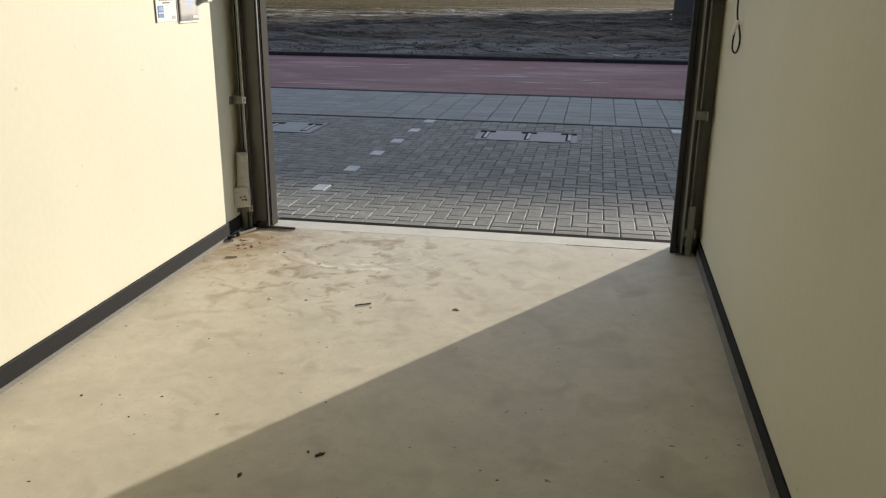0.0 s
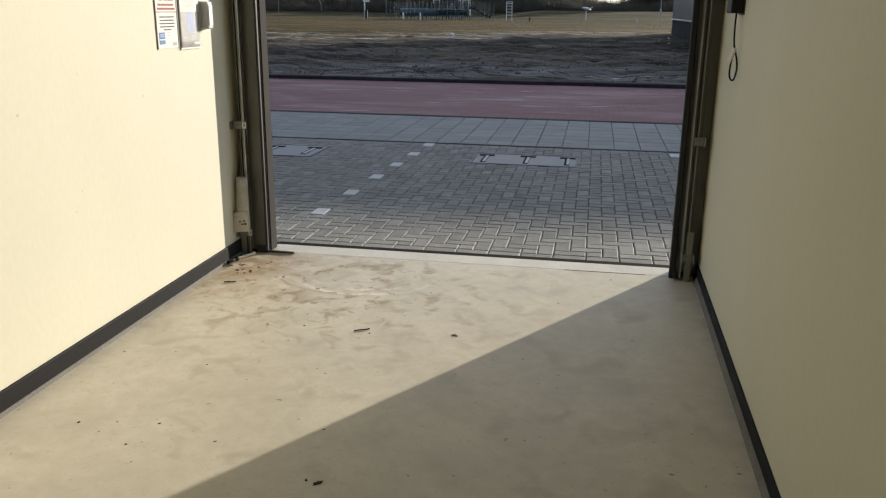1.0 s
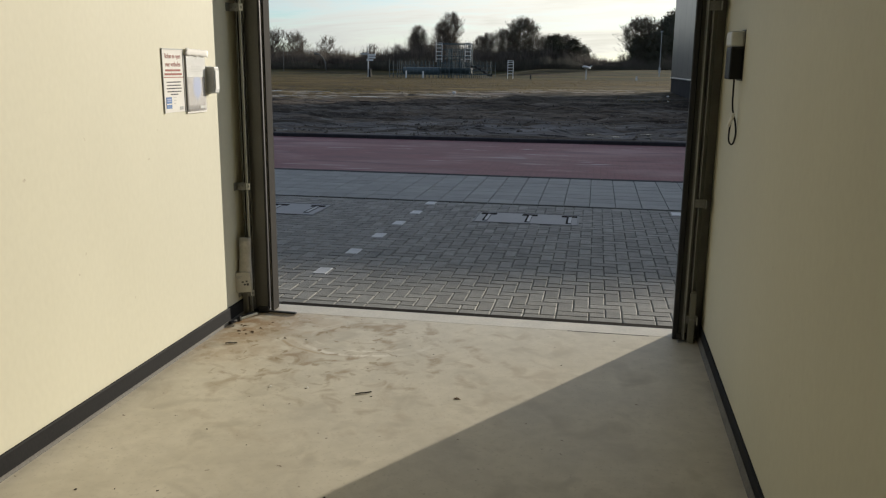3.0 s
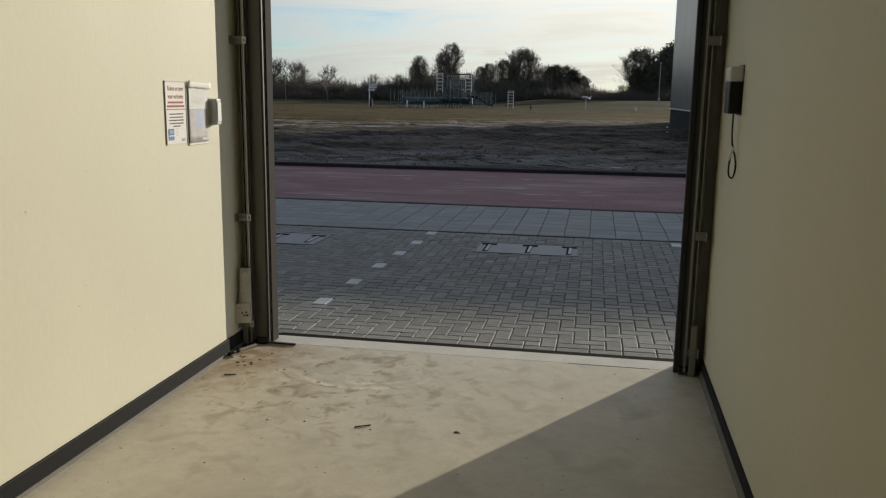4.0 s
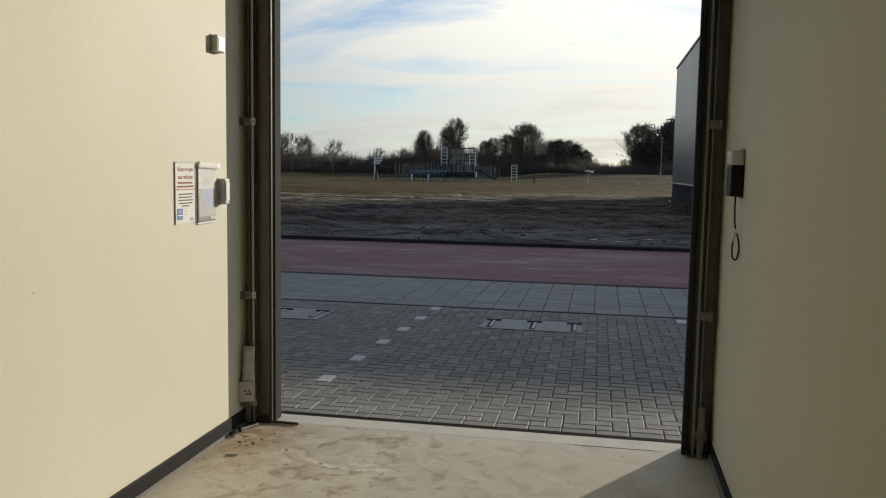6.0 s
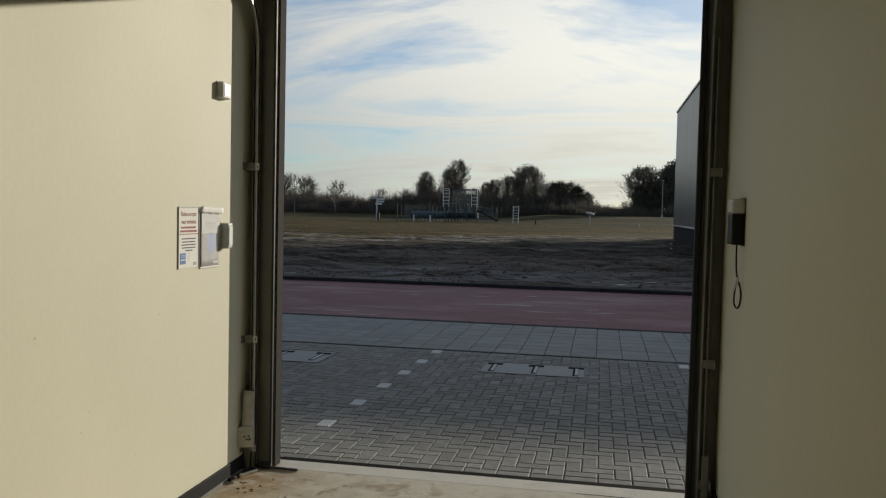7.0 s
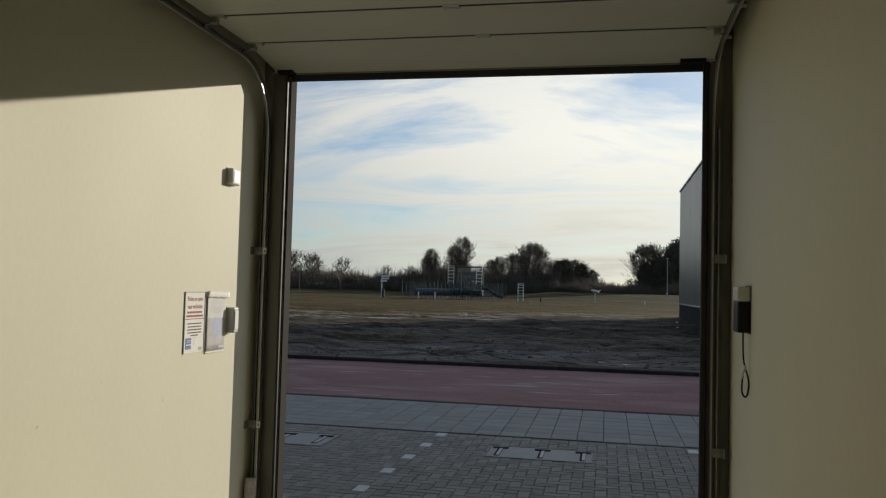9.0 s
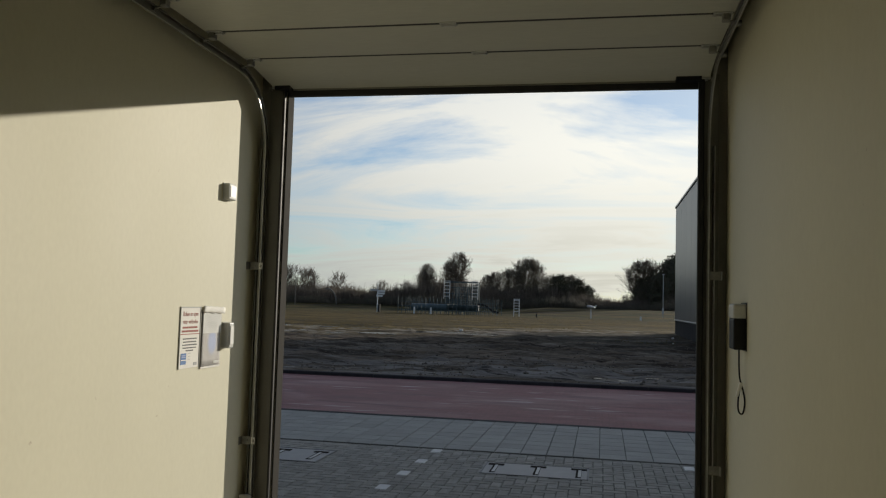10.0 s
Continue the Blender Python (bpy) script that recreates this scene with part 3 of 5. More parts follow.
for side, name in ((LEFT, "west"), (RIGHT, "east")):
    s = 1 if side < 0 else -1
    bm = bmesh.new()
    top_z = 0.094 if s > 0 else 0.089
    low_z = 0.017 if s > 0 else 0.036
    prof = [(0.0, low_z), (0.011, low_z), (0.011, top_z - 0.005), (0.008, top_z), (0.0, top_z)]
    ends = [[bm.verts.new((side + s * a, y, z)) for a, z in prof] for y in (BACK, -0.205)]
    for k in range(len(prof)):
        bm.faces.new((ends[0][k], ends[0][(k + 1) % len(prof)], ends[1][(k + 1) % len(prof)], ends[1][k]))
    bm.faces.new(ends[0]), bm.faces.new(ends[1][::-1])
    bmesh.ops.recalc_face_normals(bm, faces=bm.faces)
    skirt = part("baseboard_" + name, bm if s > 0 else askew(bm), M_BASE)
    tagged(skirt, "dusty charcoal baseboard above a small mortar cove", "baseboard", kind="structure")
    bm = bmesh.new()
    foot = 0.017 if s > 0 else 0.024
    prof = [(0.0, 0.0), (foot, 0.0), (foot * 0.85, 0.008), (0.0125, low_z - 0.0005), (0.0, low_z - 0.0005)]
    ends = [[bm.verts.new((side + s * a, y, z)) for a, z in prof] for y in (BACK, -0.205)]
    for k in range(len(prof)):
        bm.faces.new((ends[0][k], ends[0][(k + 1) % len(prof)], ends[1][(k + 1) % len(prof)], ends[1][k]))
    bm.faces.new(ends[0]), bm.faces.new(ends[1][::-1])
    bmesh.ops.recalc_face_normals(bm, faces=bm.faces)
    part("mortar_cove", bm if s > 0 else askew(bm), M_COVE, skirt, "grey mortar cove")

# ---- door frame, tracks and the raised sectional door ----
for s in (-1, 1):
    inner = OPEN + (0.002 if s > 0 else 0.016)
    jamb = part("door_jamb", box(s * inner, s * (1.36 if s < 0 else 1.34), -0.222, -0.203, 0.0, 3.02, 0.002), M_JAMB)
    tagged(jamb, "beige steel angle post beside the doorway, coloured dark for its shade", "door frame", kind="structure")
    part("rubber_seal", box(s * (inner - (0.026 if s > 0 else 0.008)), s * (inner + 0.006), -0.236, -0.206, 0.0, 2.99, 0.004), M_RUBBER, jamb, "black rubber side seal")
    part("foot_pad", box(s * (inner - 0.004), s * 1.335, -0.246, -0.2225, 0.0, 0.042, 0.006), M_RUBBER, jamb, "black rubber foot")
    part("seal_strip", box(s * (OPEN - (0.003 if s < 0 else 0.013)), s * (OPEN + 0.001), -0.198, -0.106, 0.003, HEAD - 0.003, 0.001), M_RENDER, jamb, "grey reveal strip")

ARC = 0.41
TRACK_Y, TRACK_Z = -0.262, 2.995
path = [(TRACK_Y, 0.02), (TRACK_Y, 1.3), (TRACK_Y, TRACK_Z - ARC)]
for k in range(1, 13):
    a = radians(90 * k / 12)
    path.append((TRACK_Y - ARC + ARC * math.cos(a), TRACK_Z - ARC + ARC * math.sin(a)))
path += [(-1.6, TRACK_Z + 0.004), (-3.6, TRACK_Z + 0.01)]
CHANNEL = [(-0.016, -0.022), (0.016, -0.022), (0.016, -0.012), (0.0135, -0.012), (0.0135, -0.0195), (-0.0135, -0.0195),
           (-0.0135, 0.0195), (0.0135, 0.0195), (0.0135, 0.012), (0.016, 0.012), (0.016, 0.022), (-0.016, 0.022)]


def bracket_mesh(s):
    """A bent steel angle with a slotted ear and a bolt."""
    e = 0.060 if s > 0 else 0.058
    bm = box(0.0, s * e, -0.004, 0.0, -0.024, 0.024, 0.001)
    box(s * (e - 0.004), s * e, -0.046, 0.0, -0.024, 0.024, 0.001, bm)
    rod((s * 0.022, -0.004, 0), (s * 0.022, -0.012, 0), 0.008, sides=6, bm=bm)
    rod((s * 0.044, -0.004, 0), (s * 0.044, -0.010, 0), 0.006, sides=6, bm=bm)
    return bm


for s in (-1, 1):
    x = -1.358 if s < 0 else 1.282
    track = empty("door_track", (x, TRACK_Y, 0))
    tagged(track, "galvanised steel door track curving from upright to overhead", "door track", "door tracks")
    shifted = [(y - TRACK_Y, z) for y, z in path]
    part("rail", sweep(shifted, [(-s * a * (0.50 if s < 0 else 0.36), o) for a, o in CHANNEL], 0), M_RAIL, track)
    # thin strip of brighter metal puts the highlight on the rail's edge
    for a in ((0.015,) if s < 0 else (0.0,)):
        k = -s * a * 0.50
        part("lip", sweep(shifted, [(k - 0.0022, -0.0262), (k + 0.0022, -0.0262), (k + 0.0022, -0.0224), (k - 0.0022, -0.0224)], 0), M_GALV, track, "rolled lip, brighter metal for the highlight along the rail")
    out = 0.020 if s < 0 else 0.0285
    part("mounting_angle", box(s * out, s * (out + 0.0035), -0.020, 0.040, 0.0, 2.6, 0.001), M_GALV if s > 0 else M_RAIL, track)
    for z in (0.14, 0.815, 1.872):
        b = part("bracket", bracket_mesh(s), M_RAIL, track)
        b.location = (s * 0.008, -0.020, z)
        if s < 0:
            bm = box(0.006, 0.030, -0.0062, -0.0045, -0.020, -0.008)
            for c in ((0.006, 0.030, 0.008, 0.020), (0.006, 0.012, -0.008, 0.008), (0.024, 0.030, -0.008, 0.008)):
                box(c[0], c[1], -0.0062, -0.0045, c[2], c[3], bm=bm)
            part("slotted_ear", bm, M_STEELBAR, b, "bright steel ear with a square hole")
    foot = part("foot_channel", box(s * 0.022, s * 0.058, -0.026, 0.030, 0.0, 0.30, 0.004), M_POST, track)
    part("foot_plate", box(-0.030, 0.030, -0.030, 0.040, 0.0, 0.006, 0.001), M_GALV, track)
    hang = part("hanger", box(-0.004, 0.004, -1.60, -1.57, TRACK_Z, TOP, 0.001), M_GALV, track)
    part("hanger", box(-0.004, 0.004, -3.00, -2.97, TRACK_Z, TOP, 0.001), M_GALV, track)

door = empty("sectional_door", (0, -0.2, 3.0))
tagged(door, "raised beige sectional door with horizontal insulated panels", "door")
SEAMS = [-0.185, -0.655, -1.128, -1.602, -2.076, -2.550, -3.024]
for k in range(6):
    y1, y0 = SEAMS[k] - (0.010 if k else 0.0), SEAMS[k + 1] + 0.010
    za = 2.996 if k == 0 else 3.052
    bm = bmesh.new()
    prof = []
    for y, z in ((y1, za), (y1 - 0.006, za - 0.004), (y0 + 0.006, 3.048), (y0, 3.052)):
        prof.append((y + 0.2, z - 3.0))
    prof += [(y0 + 0.2, 0.092), (y1 + 0.2, za - 3.0 + 0.04)]
    ends = [[bm.verts.new((ex, y, z)) for y, z in prof] for ex in (-1.336, 1.284)]
    for j in range(len(prof)):
        bm.faces.new((ends[0][j], ends[0][(j + 1) % len(prof)], ends[1][(j + 1) % len(prof)], ends[1][j]))
    bm.faces.new(ends[0]), bm.faces.new(ends[1][::-1])
    bmesh.ops.recalc_face_normals(bm, faces=bm.faces)
    part("panel", bm, M_PANEL, door)
    if k:
        part("seam_gasket", box(-1.33, 1.28, SEAMS[k] + 0.2 - 0.0098, SEAMS[k] + 0.2 + 0.0098, 0.0490, 0.075), M_RUBBER, door)
part("bottom_seal", box(-1.262, 1.262, 0.010, 0.034, -0.055, 0.014, 0.008, segments=2), M_RUBBER, door, "black rubber bottom seal")
part("end_stile", box(1.10, 1.24, -0.06, 0.008, -0.022, 0.004, 0.003), M_BLACK, door, "dark bottom corner fitting")
part("end_stile", box(-1.32, -1.22, -0.06, 0.008, -0.022, 0.004, 0.003), M_BLACK, door, "dark bottom corner fitting")


def hinge_mesh(w):
    bm = box(-w, w, -0.028, -0.004, -0.006, 0.0, 0.0015)
    box(-w, w, 0.004, 0.028, -0.006, 0.0, 0.0015, bm)
    rod((-w * 0.9, 0, -0.007), (w * 0.9, 0, -0.007), 0.007, sides=8, bm=bm)
    for ex in (-0.7, 0.7):
        for ey in (-0.016, 0.016):
            rod((ex * w, ey, -0.006), (ex * w, ey, -0.011), 0.005, sides=6, bm=bm)
    return bm


MID = mesh_from("hinge", hinge_mesh(0.042), M_GALV)
for k in range(1, 6):
    xm = 0.03 if k % 2 else -0.055
    for hx in (-1.285, xm, 1.232):
        h = new("hinge", MID)
        h.parent = door
        h.location = (hx, SEAMS[k] + 0.2, 0.048)
for k in range(0, 6):
    for s in (-1, 1):
        y = SEAMS[k] + 0.2 - (0.03 if k == 0 else 0)
        zc = -0.01 if k == 0 else 0.0
        xs_ = 1.29 if s < 0 else 1.235
        bm = rod((s * (xs_ + 0.02), y, 0.014 + zc), (s * (xs_ + 0.07), y, 0.004 + zc), 0.005, sides=8)
        box(s * (xs_ - 0.005), s * (xs_ + 0.03), y - 0.02, y + 0.02, 0.010 + zc, 0.046 + zc, 0.004, bm)
        rod((s * (xs_ + 0.058), y, 0.0 + zc), (s * (xs_ + 0.08), y, 0.0 + zc), 0.015, sides=14, bm=bm)
        part("roller", bm, M_RAIL, door)
for s in (-1, 1):
    bm = box(s * (1.24 if s < 0 else 1.19), s * (1.345 if s < 0 else 1.29), -0.045, 0.005, -0.012, 0.022, 0.003)
    rod((s * 1.265, -0.02, -0.012), (s * 1.265, -0.02, -0.02), 0.012, sides=8, bm=bm)
    part("corner_bracket", bm, M_GALV, door)

# ---- outside: ground, road, kerbs ----
def smooth(a, b, v):
    k = min(1.0, max(0.0, (v - a) / (b - a)))
    return k * k * (3 - 2 * k)


def ground_height(x, y):
    if y < 13.1:
        return -0.16
    h = 0.02 + 0.03 * smooth(13.1, 16, y)
    rough = 1 - smooth(38, 62, y)
    v = Vector((x * 0.5, y * 0.5, 3))
    h += (0.12 * noise.noise(v * 0.5) + 0.08 * noise.noise(Vector((v.x * 0.9, v.y * 1.5, 1))) + 0.085 * noise.noise(Vector((v.x * 2.3, v.y * 2.9, 5))) + 0.10 * noise.noise(Vector((v.x * 4.6, v.y * 5.2, 8))) * (0.5 + noise.noise(Vector((v.x * 0.6, v.y * 0.9, 14))))) * (0.25 + 0.75 * rough) * smooth(13.1, 15, y)
    # wheel ruts that run along the road
    for yr in (19.5, 21.3, 27.0, 28.9):
        d = y - yr - 0.9 * noise.noise(Vector((x * 0.12, yr, 0)))
        h -= 0.10 * math.exp(-(d / 0.28) ** 2) - 0.05 * math.exp(-((abs(d) - 0.55) / 0.25) ** 2)
    slope = smooth(-20, -8, x)
    h += 1.3 * (smooth(140, 176, y) * (1 - slope) + smooth(112, 152, y) * slope)
    return h


def ground_sheet():
    xs = [-3000, -1500, -700, -350, -200, -130, -90, -70, -55]
    v = -45.0
    while v < 22:
        xs.append(v)
        v += 0.22 if -17 < v < 8 else 0.9
    xs += [24, 30, 40, 55, 80, 130, 200, 350, 700, 1500, 3000]
    ys = [-3000, -1000, -300, -100, -40, -15, -5, 0, 4, 8, 12, 12.99, 13.12]
    v = 13.3
    while v < 230:
        ys.append(v)
        v += 0.18 if v < 36 else (0.45 if v < 55 else (1.5 if v < 130 else 5))
    ys += [260, 350, 600, 1200, 2500, 4000]
    verts = [(x, y, ground_height(x, y)) for y in ys for x in xs]
    w = len(xs)
    faces = [(j * w + i, j * w + i + 1, (j + 1) * w + i + 1, (j + 1) * w + i) for j in range(len(ys) - 1) for i in range(w - 1)]
    me = bpy.data.meshes.new("ground")
    me.from_pydata(verts, [], faces)
    me.materials.append(M_GROUND)
    for p in me.polygons:
        p.use_smooth = True
    return new("ground", me)


tagged(ground_sheet(), "churned dark soil turning into tired winter grass", "ground", kind="structure")

SEAM_Y, ROAD_Y, FAR_Y, PAVE_Z = 4.54, 7.08, 12.93, -0.03
road = part("road", box(-90, 90, ROAD_Y + 0.06, FAR_Y - 0.06, -0.16, PAVE_Z - 0.004), M_ROAD)
tagged(road, "dull red brick road with pale dusty streaks", "road", kind="structure")
pavement = part("pavement", box(-90, 90, 0.061, ROAD_Y - 0.06, -0.155, PAVE_Z - 0.022), M_JOINT)
tagged(pavement, "grey concrete block paving with large slabs beyond", "pavement", kind="structure")

# kerb strips as single stones
kerb = empty("kerb", (0, FAR_Y, 0))
tagged(kerb, "raised dark concrete kerb at the far side of the road", "kerb", kind="structure")
stone = mesh_from("kerb_stone", box(-0.497, 0.497, -0.07, 0.07, -0.20, 0.042, 0.012), M_KERB)
for k in range(-28, 20):
    piece("kerb_stone", stone, (k + 0.2, 0, 0), kerb)
edge = empty("kerb_strip", (0, ROAD_Y, 0))
tagged(edge, "flush dark kerb strip between slabs and road", "kerb", kind="structure")
stone = mesh_from("strip_stone", box(-0.497, 0.497, -0.072, 0.072, -0.14, PAVE_Z + 0.006, 0.010), M_KERB)
for k in range(-16, 12):
    piece("kerb_stone", stone, (k + 0.35, 0, 0), edge)

# ---- the dark neighbour building ----
neighbour = empty("commercial_building", (16, 41, 0))
tagged(neighbour, "dark grey metal-clad commercial building on a black plinth", "building")
part("plinth", box(-10.58, 10, -10, 10, -0.3, 0.98), M_PLINTH, neighbour, "black plinth")
part("flashing", box(-10.64, 10.05, -10.06, 10.06, 0.98, 1.05, 0.01), M_TRIM, neighbour, "pale flashing strip")
part("wall", box(-10.60, 10.02, -10.02, 10.02, 1.05, 8.38), M_CLAD, neighbour)
part("parapet_cap", box(-10.66, 10.08, -10.08, 10.08, 8.38, 8.5, 0.01), M_CLAD, neighbour)
for k in range(7):
    y = -8.9 + 3 * k
    part("panel_joint", box(-10.602, -10.599, y - 0.006, y + 0.006, 1.06, 8.37), M_CLAD, neighbour)

# ---- winter trees and thicket ----
def limb_tree(seed, height, radius, base, stems, tips, low, skew):
    """Stems rise and fan out inside an uneven envelope; branches reach from them to points all over it and carry twigs."""
    rnd = random.Random(seed)
    wood, fine_ = [], []
    tr = 0.014 * height + 0.06

    def envelope(f, a):
        return radius * (f ** skew) * ((1 - f) ** 0.42) * 1.55 * (0.8 + 0.75 * noise.noise(Vector((math.cos(a) * 1.9, math.sin(a) * 1.9, f * 5 + seed))))

    along = []
    wood.append((Vector((0, 0, -0.3)), Vector((0, 0, max(0.4, base))), tr * 1.3, tr))
    for n_ in range(stems):
        a = 2 * math.pi * (n_ + rnd.uniform(-0.35, 0.35)) / stems
        reach = rnd.uniform(0.25, 0.85)
        top = height * rnd.uniform(0.72, 0.95)
        p, r = Vector((0, 0, base * rnd.uniform(0.6, 1.0))), tr * 0.62
        for k in range(1, 9):
            f = k / 8
            z = base + (top - base) * f
            e = envelope(max(0.03, z / height), a) * reach * f ** 0.7
            q = Vector((e * math.cos(a) + rnd.gauss(0, 0.10), e * math.sin(a) + rnd.gauss(0, 0.10), z))
            wood.append((p, q, r, r * 0.82))
            along += [p.lerp(q, 0.33), p.lerp(q, 0.8)]
            p, r = q, max(0.03, r * 0.80)
    for _ in range(tips):
        f = low + (0.99 - low) * rnd.random() ** 0.85
        a = rnd.uniform(0, 2 * math.pi)
        e = envelope(f, a) * math.sqrt(rnd.uniform(0.10, 1.0))
        tip = Vector((e * math.cos(a), e * math.sin(a), f * height))
        root = min(rnd.sample(along, min(26, len(along))), key=lambda v: (v - tip).length + (3.0 if v.z > tip.z - 0.25 else 0.0))
        mid = root.lerp(tip, 0.5) + Vector((rnd.gauss(0, 0.16), rnd.gauss(0, 0.16), -0.10 * (tip - root).length))
        p = root
        for m_ in range(1, 5):
            u = m_ / 4
            q = root * (1 - u) ** 2 + mid * 2 * u * (1 - u) + tip * u * u
            fine_.append((p, q, 0.029 - 0.0055 * m_, 0.025 - 0.005 * m_))
            d = (q - p).normalized()
            for _t in range(2 if m_ < 3 else 4):
                td = (d * 0.8 + Vector((rnd.gauss(0, 0.5), rnd.gauss(0, 0.5), rnd.gauss(0.4, 0.35)))).normalized()
                t0 = p.lerp(q, rnd.random())
                fine_.append((t0, t0 + td * rnd.uniform(0.35, 0.95), 0.013, 0.007))
            p = q
    return wood, fine_


def sticks(name, segs, sides, material):
    verts, faces = [], []
    for p, q, r0, r1 in segs:
        d = (q - p).normalized()
        u = d.orthogonal().normalized()
        w = d.cross(u)
        k = len(verts)
        for c, r in ((p, r0), (q, r1)):
            for j in range(sides):
                a = 2 * math.pi * j / sides
                verts.append(c + r * (math.cos(a) * u + math.sin(a) * w))
        for j in range(sides):
            faces.append((k + j, k + (j + 1) % sides, k + sides + (j + 1) % sides, k + sides + j))
    me = bpy.data.meshes.new(name)
    me.from_pydata([tuple(v) for v in verts], [], faces)
    me.materials.append(material)
    return me


def leaf_clumps(name, segs, seed, per, size, material):
    """Small crossed leaf blades scattered at the twig ends."""
    rnd = random.Random(seed)
    verts, faces = [], []
    for p, q, r0, r1 in segs:
        for _ in range(per):
            c = p.lerp(q, rnd.random()) + Vector((rnd.gauss(0, 1), rnd.gauss(0, 1), rnd.gauss(0, 1))) * size * 1.3
            u = Vector((rnd.gauss(0, 1), rnd.gauss(0, 1), rnd.gauss(0, 1))).normalized() * size
            w = u.orthogonal().normalized() * size * rnd.uniform(0.5, 0.9)
            k = len(verts)
            verts += [tuple(c - u), tuple(c + w), tuple(c + u), tuple(c - w)]
            faces.append((k, k + 1, k + 2, k + 3))
    me = bpy.data.meshes.new(name)
    me.from_pydata(verts, [], faces)
    me.materials.append(material)
    return me


def make_tree(name, label, seed, height, radius, base, stems, tips, low, skew, leaves=0, leaf=0.16):
    wood, twigs = limb_tree(seed, height, radius, base, stems, tips, low, skew)
    tree = empty(name)
    tagged(tree, label, "tree")
    t = new("trunk", sticks("trunk", wood, 6, M_BARK))
    t.parent = tree
    c = new("crown", sticks("crown", twigs, 3, M_TWIG))
    c.parent = tree
    if leaves:
        g_ = new("foliage", leaf_clumps("foliage", twigs[::3], seed, leaves, leaf, M_LEAF))
        g_.parent = tree
    return tree


def plant(tree, x, y, size=1.0, turn=0.0, first=False):
    z = ground_height(x, y) - 0.05
    m = Matrix.Translation((x, y, z)) @ Matrix.Rotation(turn, 4, "Z")
    if first:
        tree.matrix_basis = m
        tree.scale = (size, size, size)
        return tree
    t = copy_thing(tree, m)
    t.scale = (size, size, size)
    return t


poplar = make_tree("poplar_tree", "bare multi-stemmed tree with upright brown branches", 3, 11.0, 4.6, 0.4, 26, 560, 0.12, 0.75)
plant(poplar, -30.3, 172, 1.05, 0.3, True)
plant(poplar, -33.0, 176, 0.894, 1.9)
plant(poplar, -37.2, 171, 0.807, 2.2)
plant(poplar, -39.5, 178, 0.676, 4.0)
plant(poplar, -22.6, 174, 0.676, 3.1)
plant(poplar, -24.8, 178, 0.632, 5.0)
oak = make_tree("broad_tree", "dark bare broad-crowned tree with a few clinging leaves", 8, 10.0, 6.2, 0.9, 18, 640, 0.20, 0.5, leaves=2, leaf=0.085)
plant(oak, -14.9, 170, 1.04, 0.0, True)
plant(oak, -19.0, 174, 0.828, 1.2)
plant(oak, -9.4, 172, 0.70, 2.4)
plant(oak, -6.2, 176, 0.719, 3.9)
plant(oak, 9.0, 168, 1.036, 5.1)
bare = make_tree("slender_tree", "small bare tree with a fine round crown", 15, 6.2, 3.6, 1.0, 10, 110, 0.25, 0.55)
for x, y, k in ((-69.2, 172, 1.18), (-66.6, 176, 1.10), (-64.2, 171, 1.02), (-71.8, 174, 1.15), (-57.7, 172, 0.96), (-47.9, 173, 0.72), (-41.8, 172, 0.72),
                (-43.0, 176, 0.6), (-13.0, 176, 1.0), (-4.0, 176, 0.7), (5.5, 176, 0.45), (11.4, 176, 1.1)):
    plant(bare, x, y, k * 1.12, x * 1.7, x == -69.2)
pine = make_tree("evergreen_tree", "dense dark evergreen tree", 21, 9.4, 4.6, 0.3, 8, 420, 0.03, 0.25, leaves=3, leaf=0.17)
plant(pine, 13.9, 170, 1.090, 0.0, True)
plant(pine, 11.9, 166, 0.785, 1.0)
plant(pine, 16.6, 172, 1.254, 2.0)
plant(pine, -7.8, 168, 0.719, 3.0)
plant(pine, -4.6, 170, 0.640, 4.4)
plant(pine, -2.3, 171, 0.52, 0.7)
plant(pine, 8.4, 168, 0.68, 1.6)
plant(pine, 10.3, 169, 0.76, 2.9)


def thicket(name, label, spots_, seed, per, material, width):
    """A wild hedge of splayed twigs; spots_ of (x, y, height)."""
    rnd = random.Random(seed)
    verts, faces = [], []
    for x, y, h in spots_:
        z = ground_height(x, y) - 0.1
        for _ in range(per if h > 2 else per // 2):
            a, s = rnd.uniform(0, 2 * math.pi), abs(rnd.gauss(0, 0.30))
            d = Vector((math.cos(a) * s, math.sin(a) * s, 1)).normalized()
            p = Vector((x + rnd.gauss(0, 0.7), y + rnd.gauss(0, 0.9), z + rnd.uniform(0, 0.45) * h))
            q = p + d * h * rnd.uniform(0.2, 0.62) * (1.15 if rnd.random() < 0.12 else 1.0)
            u = d.orthogonal().normalized()
            w = d.cross(u)
            r = width * rnd.uniform(0.6, 1.3)
            k = len(verts)
            verts += [tuple(p + r * u), tuple(p + r * (-0.5 * u + 0.87 * w)), tuple(p + r * (-0.5 * u - 0.87 * w)), tuple(q)]
            faces += [(k, k + 1, k + 3), (k + 1, k + 2, k + 3), (k + 2, k, k + 3)]
    me = bpy.data.meshes.new(name)
    me.from_pydata(verts, [], faces)
    me.materials.append(material)
    return tagged(new(name, me), label, "thicket", kind="stuff")


